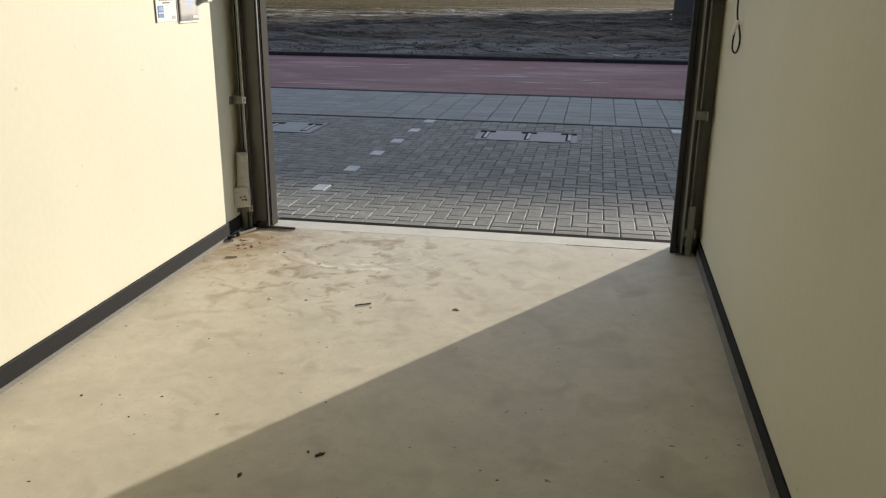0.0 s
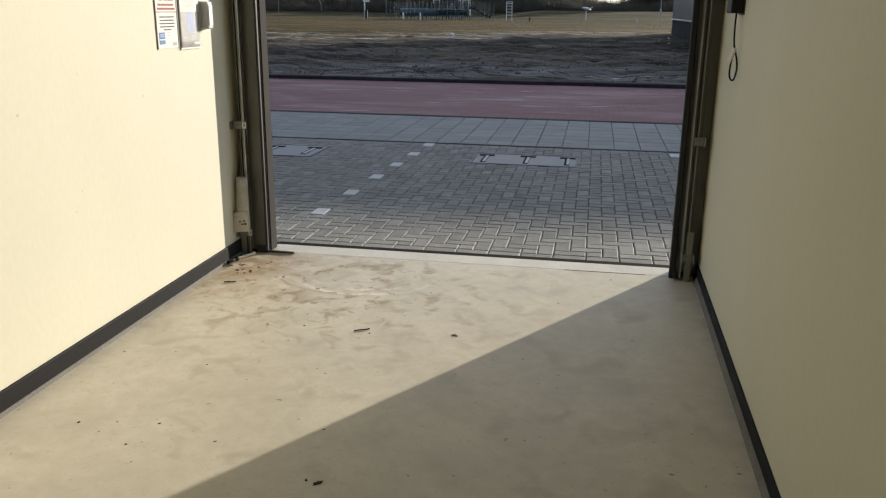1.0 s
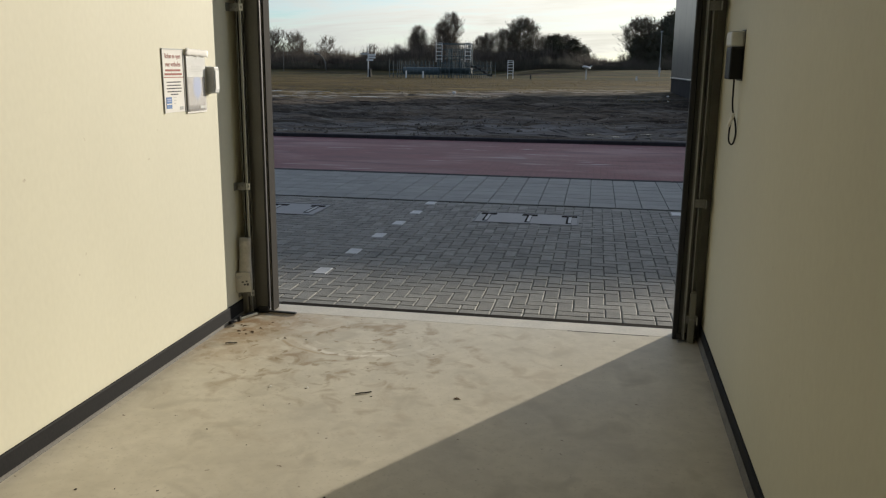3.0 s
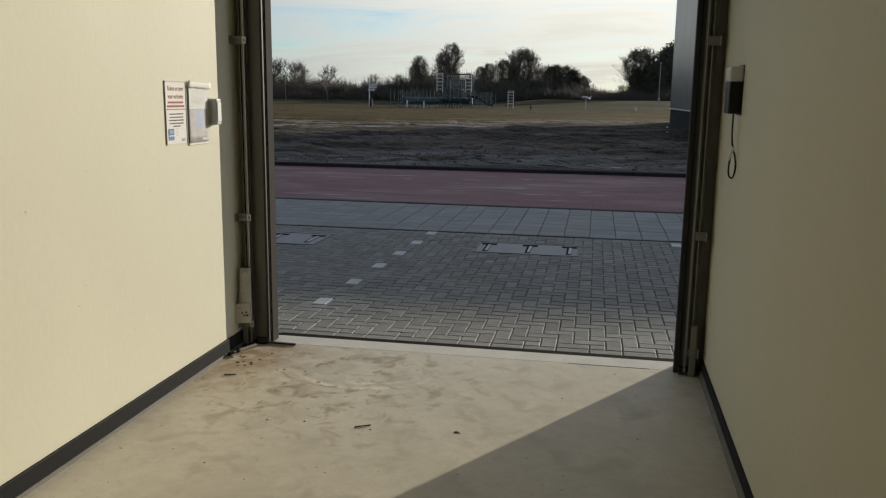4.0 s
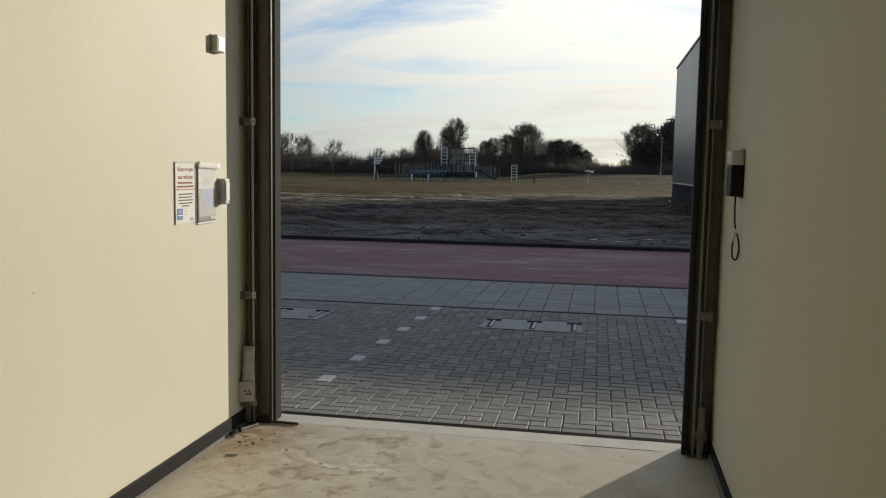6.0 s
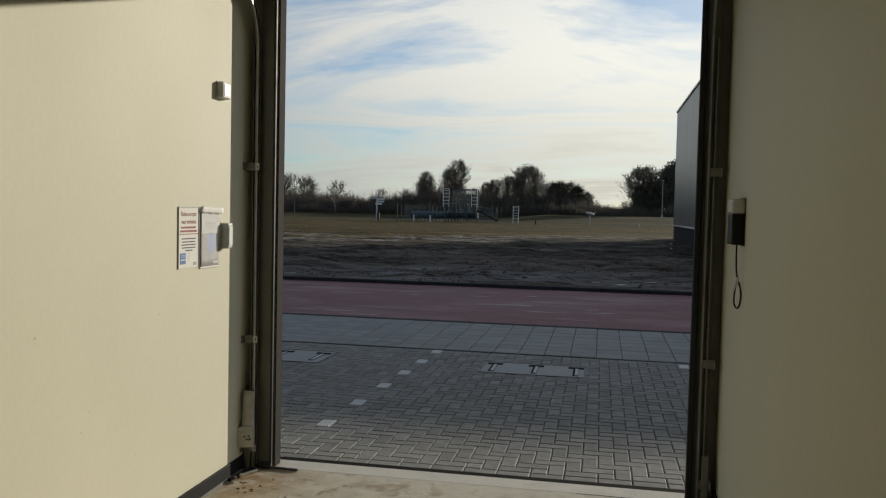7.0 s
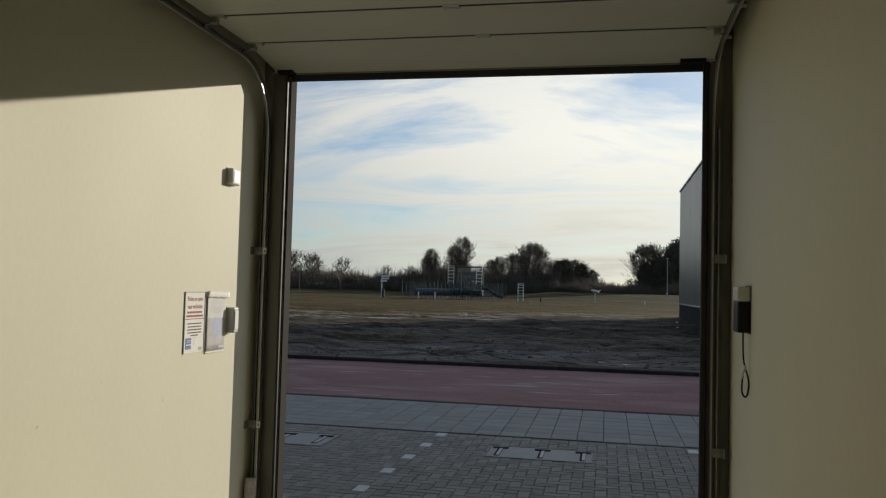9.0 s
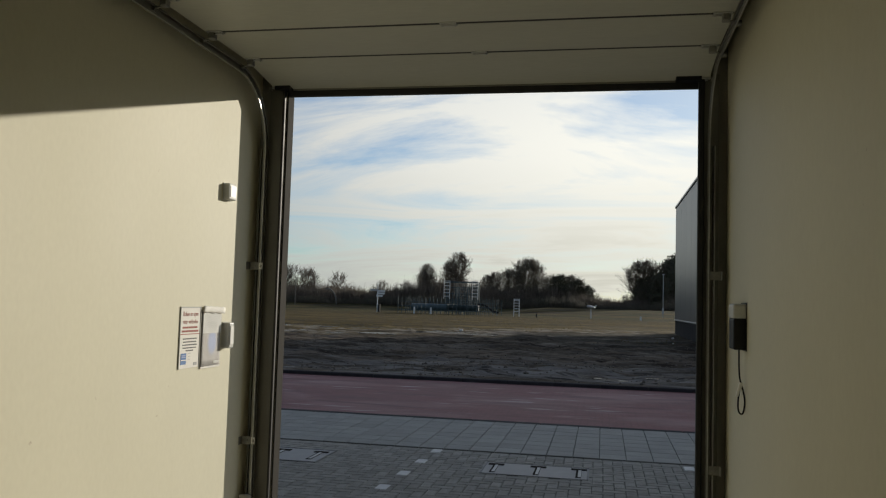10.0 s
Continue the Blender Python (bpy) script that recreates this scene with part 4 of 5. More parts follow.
def hedge_height(x):
    base = 4.5 + 0.9 * smooth(-44, -36, x) * (1 - smooth(-7, 0, x)) - 0.9 * smooth(-9, -1, x) + 0.9 * noise.noise(Vector((x * 0.35, 0, 1))) + 0.5 * noise.noise(Vector((x * 1.1, 4, 1)))
    base += 1.6 * math.exp(-((x + 34) / 7) ** 2) + 1.4 * math.exp(-((x + 8) / 6) ** 2) + 2.2 * math.exp(-((x - 12.5) / 3.2) ** 2)
    base -= 0.3 * math.exp(-((x - 3) / 3.5) ** 2) + 0.5 * math.exp(-((x + 50) / 6) ** 2)
    return max(1.0, base - 0.6 * smooth(-20, -8, x))


rnd = random.Random(5)
spots_a = [(x, 164 + rnd.uniform(0, 14), hedge_height(x) * rnd.uniform(0.75, 1.15)) for x in np.arange(-84, 26, 0.16).tolist()]
thicket("far_thicket", "tangled brown winter thicket along the field", spots_a, 6, 60, M_TWIG, 0.05)
spots_b = [(x, 158 + rnd.uniform(0, 5), 1.5 * hedge_height(x) / 3 * rnd.uniform(0.6, 1.1)) for x in np.arange(-84, 26, 0.3).tolist()]
thicket("low_scrub", "low dark scrub before the trees", spots_b, 7, 60, M_SCRUB, 0.05)


# ---- playground on the field ----
def g(x, y):
    return ground_height(x, y)


PY = 112.0
play = empty("climbing_frame", (-19.0, PY, g(-19, PY)))
tagged(play, "teal steel climbing frame with tower, tube and slide", "playground equipment")


def lp(x, y, z):
    return (x + 19.0, y, z)


for x in (-21.3, -19.8, -18.3, -16.9):
    for y in (-1.0, 1.0):
        part("post", rod(lp(x, y, -0.2), lp(x, y, 4.6 if x in (-21.3, -16.9) else 3.9), 0.075, sides=8), M_TEAL, play)
part("deck", box(*(v + 19 for v in (-21.4, -16.8)), -1.1, 1.1, 1.25, 1.35, 0.01), M_TEAL, play)
part("deck", box(*(v + 19 for v in (-20.0, -18.2)), -1.1, 1.1, 2.55, 2.63, 0.01), M_TEAL, play)
for x in (-21.3, -17.2):
    lad = part("ladder_panel", box(x + 18.6, x + 18.66, -1.22, -1.14, 2.2, 4.85, 0.005), M_POLE, play, "pale slatted panel")
    part("stile", box(x + 19.44, x + 19.5, -1.22, -1.14, 2.2, 4.85, 0.005), M_POLE, lad)
    for z in (2.6, 3.1, 3.6, 4.1, 4.55, 4.78):
        part("slat", box(x + 18.6, x + 19.5, -1.24, -1.16, z - 0.045, z + 0.045, 0.01), M_LGREY, lad)
part("crawl_tube", rod(lp(-26.6, 0, 0.95), lp(-21.2, 0, 0.95), 0.52, sides=20), M_TEAL, play)
part("crawl_tube", rod(lp(-21.2, 0.4, 1.0), lp(-16.8, 0.4, 1.0), 0.42, sides=20), M_TEAL, play)
for z in (2.0, 3.0, 3.9):
    for y in (-1.0, 1.0):
        part("rail", rod(lp(-21.3, y, z), lp(-16.9, y, z), 0.045, sides=6), M_TEAL, play)
for k in range(9):
    x = -20.8 + 0.45 * k
    part("bar", rod(lp(x, 1.02, -0.1), lp(x, 1.02, 3.2 + 0.5 * (k % 3)), 0.05, sides=6), M_TEAL, play)
for k in range(22):
    x = -20.9 + 0.19 * k
    part("bar", rod(lp(x, -1.05, 1.35), lp(x, -1.05, 2.35), 0.032, sides=6), M_TEAL, play)
part("beam", box(-2.35, 2.15, -1.16, -1.04, 4.62, 4.74, 0.01), M_TEAL, play)
part("beam", box(-2.35, 2.15, 1.04, 1.16, 4.62, 4.74, 0.01), M_TEAL, play)
for k in range(13):
    x = -20.6 + 0.29 * k
    part("screen_bar", box(x + 18.97, x + 19.03, 1.03, 1.09, 2.6, 4.64), M_TEAL, play)
part("screen_rail", box(-1.7, 1.95, 1.02, 1.10, 3.6, 3.7), M_TEAL, play)
bm = bmesh.new()
prof = [(-16.8, 1.5), (-16.0, 1.35), (-15.2, 0.85), (-14.5, 0.40), (-13.9, 0.28)]
for (xa, za), (xb, zb) in zip(prof, prof[1:]):
    for yo, hh in ((-0.45, 0.30), (0.0, 0.06), (0.45, 0.30)):
        q = [bm.verts.new(lp(xx, yo + dy, zz + dz)) for xx, zz in ((xa, za), (xb, zb)) for dy, dz in ((-0.05 if hh > 0.1 else -0.45, 0), (0.05 if hh > 0.1 else 0.45, 0), (0.05 if hh > 0.1 else 0.45, hh), (-0.05 if hh > 0.1 else -0.45, hh))]
        for f in ((0, 1, 5, 4), (1, 2, 6, 5), (2, 3, 7, 6), (3, 0, 4, 7)):
            bm.faces.new([q[i] for i in f])
part("slide", bm, M_BLACK, play, "black slide")

fence = empty("bar_fence", (-20.8, PY - 2.4, g(-20.8, PY - 2.4)))
tagged(fence, "blue-grey steel bar fence round the climbing frame", "fence")
for yy in (0.0, 6.0):
    for k in range(26):
        x = -7.3 + k * 0.57
        part("post", rod((x, yy, -0.2), (x, yy, 2.25 if k % 3 else 2.45), 0.042, sides=6), M_TEAL, fence)
    for z in (0.5, 1.1, 1.7):
        part("rail", rod((-7.3, yy, z), (6.95, yy, z), 0.032, sides=6), M_TEAL, fence)
for x, w in ((-11.3, 0.75),):
    gate = empty("ladder_goal", (x, PY, g(x, PY)))
    tagged(gate, "pale slatted climbing goal standing on the field", "playground equipment")
    for s in (-1, 1):
        part("post", rod((s * w / 2, 0, -0.2), (s * w / 2, 0, 2.5), 0.045, sides=8), M_POLE, gate)
    for z in (0.7, 1.1, 1.5, 1.9, 2.25, 2.45):
        part("rung", rod((-w / 2, 0, z), (w / 2, 0, z), 0.038, sides=8), M_POLE, gate)
for x in (-25.5, -23.1, -8.2, 5.8):
    post = part("bollard", rod((0, 0, -0.2), (0, 0, 0.95 if x < -20 else 0.55), 0.12, 0.10, sides=10), M_POLE if x != -8.2 else M_BLACK)
    post.location = (x, PY - 3.2, g(x, PY - 3.2))
    tagged(post, "short pale bollard on the grass" if x != -8.2 else "short black bollard on the grass", "bollard", "bollards on the field")

mast = empty("sign_mast", (-31.85, PY, g(-31.85, PY)))
tagged(mast, "white signpost with stacked small boards", "signpost")
part("pole", rod((0, 0, -0.2), (0, 0, 4.1), 0.085, 0.07, sides=10), M_POLE, mast)
for z, x0, x1 in ((3.25, -1.1, 0.1), (3.1, 0.0, 1.15), (2.75, 0.0, 1.1), (2.4, -0.2, 0.8)):
    part("board", box(x0, x1, -0.13, -0.08, z - 0.13, z + 0.13, 0.01), M_POLE if z < 3.2 else M_GREYP, mast)
part("meter_box", box(0.12, 0.42, -0.15, 0.12, 0.0, 1.15, 0.03), M_BLACK, mast, "dark cabinet at its foot")
part("cap", rod((0, 0, 4.1), (0, 0, 4.3), 0.12, 0.03, sides=10), M_POLE, mast)

bowl = empty("spinning_seat", (-0.85, PY, g(-0.85, PY)))
tagged(bowl, "pale tilted play dish on a post", "playground equipment")
part("pole", rod((0, 0, -0.2), (0, 0, 1.55), 0.075, sides=10), M_POLE, bowl)
bm = bmesh.new()
bmesh.ops.create_uvsphere(bm, u_segments=20, v_segments=10, radius=0.62, matrix=Matrix.Translation((0, 0, 1.62)) @ Matrix.Rotation(0.2, 4, "Y") @ Matrix.Diagonal((1, 1, 0.36, 1)))
part("dish", bm, M_GREYP, bowl, smooth=True)
part("handle", rod((0.3, 0, 1.6), (0.8, 0, 1.85), 0.05, sides=8), M_POLE, bowl)

lamp = empty("street_lamp", (9.9, 126, g(9.9, 126)))
tagged(lamp, "tall thin grey street lamp by the far trees", "street lamp")
part("pole", rod((0, 0, -0.2), (0, 0, 6.6), 0.06, 0.04, sides=10), M_GREYP, lamp)
part("lantern", box(-0.20, 0.20, -0.10, 0.10, 6.6, 6.70, 0.03), M_GREYP, lamp)
part("service_box", box(-0.15, 0.15, -0.1, 0.1, 0.6, 1.4, 0.03), M_GREYP, lamp)

# a bent dead trunk on the bank and a thin pole before the thicket
BANK = g(-52, 158)
dead = part("dead_trunk", tube_along([(-55.6, 157, BANK + 3.2), (-54.6, 157, BANK + 3.15), (-53.8, 157, BANK + 2.5), (-53.3, 157, BANK + 1.5), (-53.1, 157, BANK - 0.2)], 0.13, sides=8), M_COVE, smooth=True)
tagged(dead, "bleached grey dead trunk bent over beside the thicket", "dead trunk")
slim = part("pole", rod((-60.2, 152, g(-60.2, 152) - 0.2), (-60.2, 152, g(-60.2, 152) + 5.6), 0.07, 0.05, sides=8), M_COVE)
tagged(slim, "thin grey pole standing before the thicket", "pole")
for x, y, k in ((-7.19, 41.5, 0.11), (4.55, 41.9, 0.07), (4.17, 37.0, 0.05)):
    bm = bmesh.new()
    bmesh.ops.create_icosphere(bm, subdivisions=2, radius=k)
    for v in bm.verts:
        v.co = Vector((v.co.x * 1.3, v.co.y, v.co.z * 0.7)) * (0.8 + 0.5 * noise.noise(v.co * (1.5 / k)))
    litter = part("litter", bm, M_PAPER)
    litter.location = (x, y, g(x, y) + 0.4 * k)
    tagged(litter, "crumpled white scrap of litter on the soil", "litter")

# ---- things in the unit ----
# notices on the sunlit wall
WX = LEFT + 0.002


def wall_quad(name, y0, y1, z0, z1, lift, material, parent, label="", thick=0.0012):
    return part(name, box(lift, lift + thick, y0, y1, z0, z1), material, parent, label)


def writing(name, text, size, place, material, parent, wide=1.0):
    """Raised lettering in the built-in font on the wall that faces +x, read from the room."""
    cu = bpy.data.curves.new(name, "FONT")
    cu.body, cu.size, cu.extrude, cu.align_x = text, size, 0.0004, "CENTER"
    ob = new(name, cu)
    dg = bpy.context.evaluated_depsgraph_get()
    me = bpy.data.meshes.new_from_object(ob.evaluated_get(dg))
    bpy.data.objects.remove(ob)
    me.materials.clear()
    me.materials.append(material)
    o = new(name, me)
    o.parent = parent
    o.matrix_basis = Matrix.Translation(place) @ Matrix.Rotation(radians(90), 4, "Z") @ Matrix.Rotation(radians(90), 4, "X") @ Matrix.Diagonal((wide, 1, 1, 1))
    return o


def print_line(name, half, z, h, lift, material, parent, seed):
    """A line of print too small to read: bars of word length."""
    r_ = random.Random(seed)
    y = -half
    while y < half - 0.006:
        w = min(r_.uniform(0.012, 0.034), half - y)
        wall_quad(name, y, y + w, z - h, z + h, lift, material, parent)
        y += w + 0.004


notice = empty("notice_sheet", (WX, -1.003, 1.457))
notice.location.y, notice.scale = -0.987, (1, 0.89, 0.97)
tagged(notice, "white printed notice with red heading taped to the wall", "notice")
wall_quad("sheet", -0.118, 0.118, -0.163, 0.163, 0.0, M_PAPER, notice)
wall_quad("frame", -0.123, -0.118, -0.166, 0.166, 0.0, M_GREYP, notice, thick=0.004)
wall_quad("frame", 0.118, 0.124, -0.166, 0.166, 0.0, M_GREYP, notice, thick=0.004)
wall_quad("frame", -0.123, 0.124, 0.163, 0.168, 0.0, M_GREYP, notice, thick=0.004)
writing("heading", "Roken en open", 0.036, (0.0016, 0.0, 0.118), M_RED, notice, 0.82)
writing("heading", "vuur verboden", 0.036, (0.0016, 0.0, 0.076), M_RED, notice, 0.82)
for z, w in ((0.056, 0.09), (0.036, 0.10)):
    print_line("text_bar", w, z, 0.0052, 0.0012, M_RED, notice, int(w * 1000))
wall_quad("rule", -0.118, 0.118, 0.018, 0.022, 0.0012, M_RED, notice)
for z, w in ((-0.005, 0.082), (-0.022, 0.078), (-0.038, 0.085), (-0.054, 0.080), (-0.069, 0.042)):
    print_line("text_bar", w, z, 0.003, 0.0012, M_INK, notice, int(w * 1000))
wall_quad("emblem", -0.100, -0.036, -0.142, -0.082, 0.0012, M_BLUE, notice, "blue square emblem")
for z in (-0.094, -0.103):
    wall_quad("emblem_line", -0.092, -0.044, z - 0.003, z + 0.003, 0.0026, M_LILAC, notice)
wall_quad("emblem_line", -0.096, -0.040, -0.121, -0.116, 0.0026, M_PAPER, notice)
for z, w in ((-0.084, 0.034), (-0.100, 0.028), (-0.116, 0.022)):
    wall_quad("text_bar", -0.012, -0.012 + w, z - 0.0012, z + 0.0012, 0.0012, M_GREYP, notice)
wall_quad("stamp", 0.055, 0.095, -0.152, -0.135, 0.0012, M_GREYP, notice)

sleeve = empty("document_sleeve", (WX, -0.752, 1.457))
tagged(sleeve, "clear plastic sleeve with a grey photo sheet, torn at the top", "document holder")
bm = bmesh.new()
cols, rows_ = 8, 8
grid = [[bm.verts.new((0.003 + 0.003 * math.sin(3.1 * i / cols) + 0.001 * math.sin(5 * j / rows_ + i), -0.112 + 0.224 * i / cols, -0.163 + 0.30 * j / rows_)) for i in range(cols + 1)] for j in range(rows_ + 1)]
for j in range(rows_):
    for i in range(cols):
        bm.faces.new((grid[j][i], grid[j][i + 1], grid[j + 1][i + 1], grid[j + 1][i]))
sh = part("photo_sheet", bm, M_SHEET, sleeve, smooth=True)
sol = sh.modifiers.new("thickness", "SOLIDIFY")
sol.thickness = 0.0015
bm = bmesh.new()
cols, rows_ = 10, 3
flap = [[bm.verts.new((0.010 + 0.003 * math.sin(math.pi * j / rows_) + 0.0008 * math.sin(i * 1.7), -0.124 + 0.006 * j + (0.266 - 0.004 * j) * i / cols,
                       0.130 + 0.013 * j + 0.0012 * math.sin(i * 2.3) * (1 if j in (0, rows_) else 0.3) - 0.008 * i / cols + 0.004 * (i % 3 == 0) * (j == 0))) for i in range(cols + 1)] for j in range(rows_ + 1)]
for j in range(rows_):
    for i in range(cols):
        bm.faces.new((flap[j][i], flap[j][i + 1], flap[j + 1][i + 1], flap[j + 1][i]))
fl = part("torn_flap", bm, M_PAPER, sleeve, "white torn paper edge", smooth=True)
sol = fl.modifiers.new("thickness", "SOLIDIFY")
sol.thickness = 0.0015
wall_quad("paper_head", -0.104, 0.106, 0.018, 0.128, 0.0070, M_LGREY, sleeve)
for z, w in ((0.075, 0.05), (0.060, 0.065), (0.048, 0.04)):
    wall_quad("text_bar", -w, w, z - 0.002, z + 0.002, 0.0084, M_GREYP, sleeve)
wall_quad("label_strip", 0.030, 0.090, -0.150, -0.136, 0.0080, M_LGREY, sleeve)
pocket = part("clear_pocket", box(0.0092, 0.0098, -0.113, 0.113, -0.168, 0.130), M_FILM, sleeve, "clear plastic film")
pocket.visible_shadow = False
wall_quad("edge_strip", -0.112, 0.112, -0.172, -0.163, 0.0, M_PAPER, sleeve, thick=0.006)


def wall_device(name, label, y, z, w, h, d, wall_x, s, body, face):
    """A switch housing: a bevelled body with a proud rocker plate and a cable gland."""
    t = empty(name, (wall_x, y, z))
    tagged(t, label, "switch")
    part("housing", box(0.0, s * d, -w / 2, w / 2, -h / 2, h / 2, 0.008, segments=2), body, t)
    part("rocker", box(s * d, s * (d + 0.003), -w * 0.36, w * 0.36, -h * 0.36, h * 0.36, 0.001), face, t)
    part("back_plate", box(0.0, s * 0.006, -w / 2 - 0.003, w / 2 + 0.003, -h / 2 - 0.003, h / 2 + 0.003, 0.002), body, t)
    return t


wall_device("switch_box", "pale grey surface-mounted switch box on the cream wall", -0.587, 1.458, 0.062, 0.146, 0.050, LEFT, 1, M_LGREY, M_WHITE)
wall_device("junction_box", "small pale grey junction box high on the wall", -0.631, 2.280, 0.100, 0.092, 0.040, LEFT, 1, M_LGREY, M_WHITE)

# door operator with hanging pull cord on the shaded wall
opener = empty("door_opener", (RIGHT + 0.0062, -0.838, 1.605))
tagged(opener, "grey and black door opener box with a looped hanging cable", "door opener")
part("housing", box(-0.060, 0.0, -0.072, 0.072, -0.106, 0.042, 0.008, segments=2), M_BLACK, opener)
part("cover", box(-0.063, 0.0, -0.075, 0.075, 0.042, 0.112, 0.010, segments=2), M_LGREY, opener, "pale grey upper cover")
bm = bmesh.new()
shell = []
for k in range(9):
    z = -0.100 + 0.20 * k / 8
    bulge = 0.012 * math.sin(math.pi * k / 8) ** 0.6
    shell.append([bm.verts.new(c) for c in ((-0.012, 0.072, z), (-0.012, 0.076 + bulge, z), (-0.050, 0.076 + bulge * 0.8, z), (-0.056, 0.072, z))])
for r0, r1 in zip(shell, shell[1:]):
    for k in range(4):
        bm.faces.new((r0[k], r0[(k + 1) % 4], r1[(k + 1) % 4], r1[k]))
bm.faces.new(shell[0][::-1]), bm.faces.new(shell[-1])
bmesh.ops.recalc_face_normals(bm, faces=bm.faces)
part("side_shell", bm, M_GREYP, opener, "grey curved side shell")
part("back_plate", box(-0.003, 0.0, -0.080, 0.080, -0.112, 0.118, 0.001), M_BLACK, opener)
loop = [(-0.030, -0.04, -0.106), (-0.030, -0.040, -0.16), (-0.028, -0.040, -0.22), (-0.022, -0.042, -0.262), (-0.010, -0.046, -0.305),
        (-0.004, -0.048, -0.352), (-0.010, -0.048, -0.396), (-0.020, -0.048, -0.408), (-0.032, -0.046, -0.392), (-0.034, -0.044, -0.352), (-0.028, -0.042, -0.300)]
fine = []
for i in range(len(loop) - 1):
    p0, p1, p2, p3 = (Vector(loop[max(0, min(len(loop) - 1, i + k))]) for k in (-1, 0, 1, 2))
    for k in range(4):
        t = k / 4
        fine.append(0.5 * ((2 * p1) + (p2 - p0) * t + (2 * p0 - 5 * p1 + 4 * p2 - p3) * t * t + (3 * p1 - p0 - 3 * p2 + p3) * t ** 3))
fine.append(Vector(loop[-1]))
part("cable", tube_along(fine, 0.0042), M_BLACK, opener, smooth=True)
part("plug", rod((-0.020, -0.043, -0.262), (-0.040, -0.046, -0.325), 0.010, 0.007, sides=12), M_WHITE, opener, "small white plug")

M_CARD = surface("dusty_card", (0.50, 0.49, 0.455), (0.62, 0.61, 0.57), 12, 0.7, bump=0.1)
M_ROLL = surface("creased_grey_film", (0.34, 0.33, 0.30), (0.56, 0.545, 0.51), 16, 0.45, bump=0.4, bump_scale=22, fine=40)
# instruction packet tucked behind the track
packet = empty("instruction_packet", (-1.370, -0.318, 0.16))
tagged(packet, "rolled white instruction packet propped behind the door track", "packet")
bm = bmesh.new()
rings = []
for j in range(9):
    z = 0.34 * j / 8
    ring = []
    for k in range(16):
        a = 2 * math.pi * k / 16
        w = 0.024 - 0.004 * j / 8
        dpt = 0.048 - 0.014 * j / 8 + 0.002 * math.sin(j)
        ring.append(bm.verts.new((dpt * math.sin(a) + 0.012 * (j / 8 - 1), w * math.cos(a), z)))
    rings.append(ring)
for r0, r1 in zip(rings, rings[1:]):
    for k in range(16):
        bm.faces.new((r0[k], r0[(k + 1) % 16], r1[(k + 1) % 16], r1[k]))
bm.faces.new(rings[0][::-1]), bm.faces.new(rings[-1])
part("roll", bm, M_ROLL, packet, smooth=True)
lab = part("label_card", box(-0.060, 0.034, -0.0285, -0.0260, 0.0, 0.125, 0.002), M_CARD, packet, "grey-white printed label")
lab.rotation_euler = (0, radians(-4), radians(12))
part("fold", box(-0.062, 0.036, -0.0288, -0.0258, 0.1255, 0.131, 0.001), M_GREYP, packet)
for a, b_, c, d in ((-0.022, -0.008, 0.062, 0.070), (0.004, 0.016, 0.064, 0.074), (-0.010, 0.004, 0.044, 0.054), (0.008, 0.022, 0.042, 0.056)):
    part("print_mark", box(a, b_, -0.0300, -0.0286, c, d), M_INK, lab)
part("text_bar", box(-0.05, -0.015, -0.0300, -0.0286, 0.100, 0.103), M_GREYP, lab)
part("text_bar", box(-0.05, -0.020, -0.0300, -0.0286, 0.092, 0.095), M_GREYP, lab)

# loose bits on the floor
bolt = empty("anchor_bolt", (-1.318, -0.440, 0.022))
tagged(bolt, "loose bolt lying at the baseboard corner, its sun glint coloured white", "bolt")
# white stands in for the glint of sun on the metal shank
part("shank", rod((-0.035, -0.03, 0.004), (0.045, 0.04, 0.022), 0.0075, sides=10), M_WHITE, bolt, "shank coloured white for the sun glint")
part("washer", rod((-0.034, -0.029, 0.004), (-0.030, -0.0256, 0.005), 0.015, sides=14), M_STEELBAR, bolt)
part("head", rod((-0.052, -0.039, -0.002), (-0.04, -0.03, 0.0), 0.014, sides=6), M_IRON, bolt)
bit = part("rubber_offcut", box(-0.15, 0.15, -0.012, 0.012, 0.0, 0.012, 0.004), M_RUBBER)
bit.location, bit.rotation_euler = (-1.23, -0.232, 0.003), (0, 0, radians(-2))
tagged(bit, "strip of black rubber lying at the door sill", "rubber strip")
bit = part("rubber_offcut", box(-0.12, 0.12, -0.016, 0.016, 0.0, 0.016, 0.005), M_RUBBER)
bit.location, bit.rotation_euler = (-1.378, -0.40, 0.001), (0, 0, radians(76))
tagged(bit, "dark scrap of rubber at the baseboard", "rubber strip")


def twig(x, y, length, turn, label, branch=True):
    bm = tube_along([(-length / 2, 0, 0.0045), (-length / 6, 0.002, 0.005), (length / 5, -0.002, 0.005), (length / 2, 0.001, 0.0045)], 0.0034, sides=6)
    t = part("twig", bm, M_DARKBIT)
    t.location, t.rotation_euler = (x, y, 0.0), (0, 0, turn)
    tagged(t, label, "twig")
    if branch:
        part("shoot", tube_along([(length * 0.1, 0, 0.008), (length * 0.22, -0.03, 0.006)], 0.003, sides=5), M_DARKBIT, t)
    return t


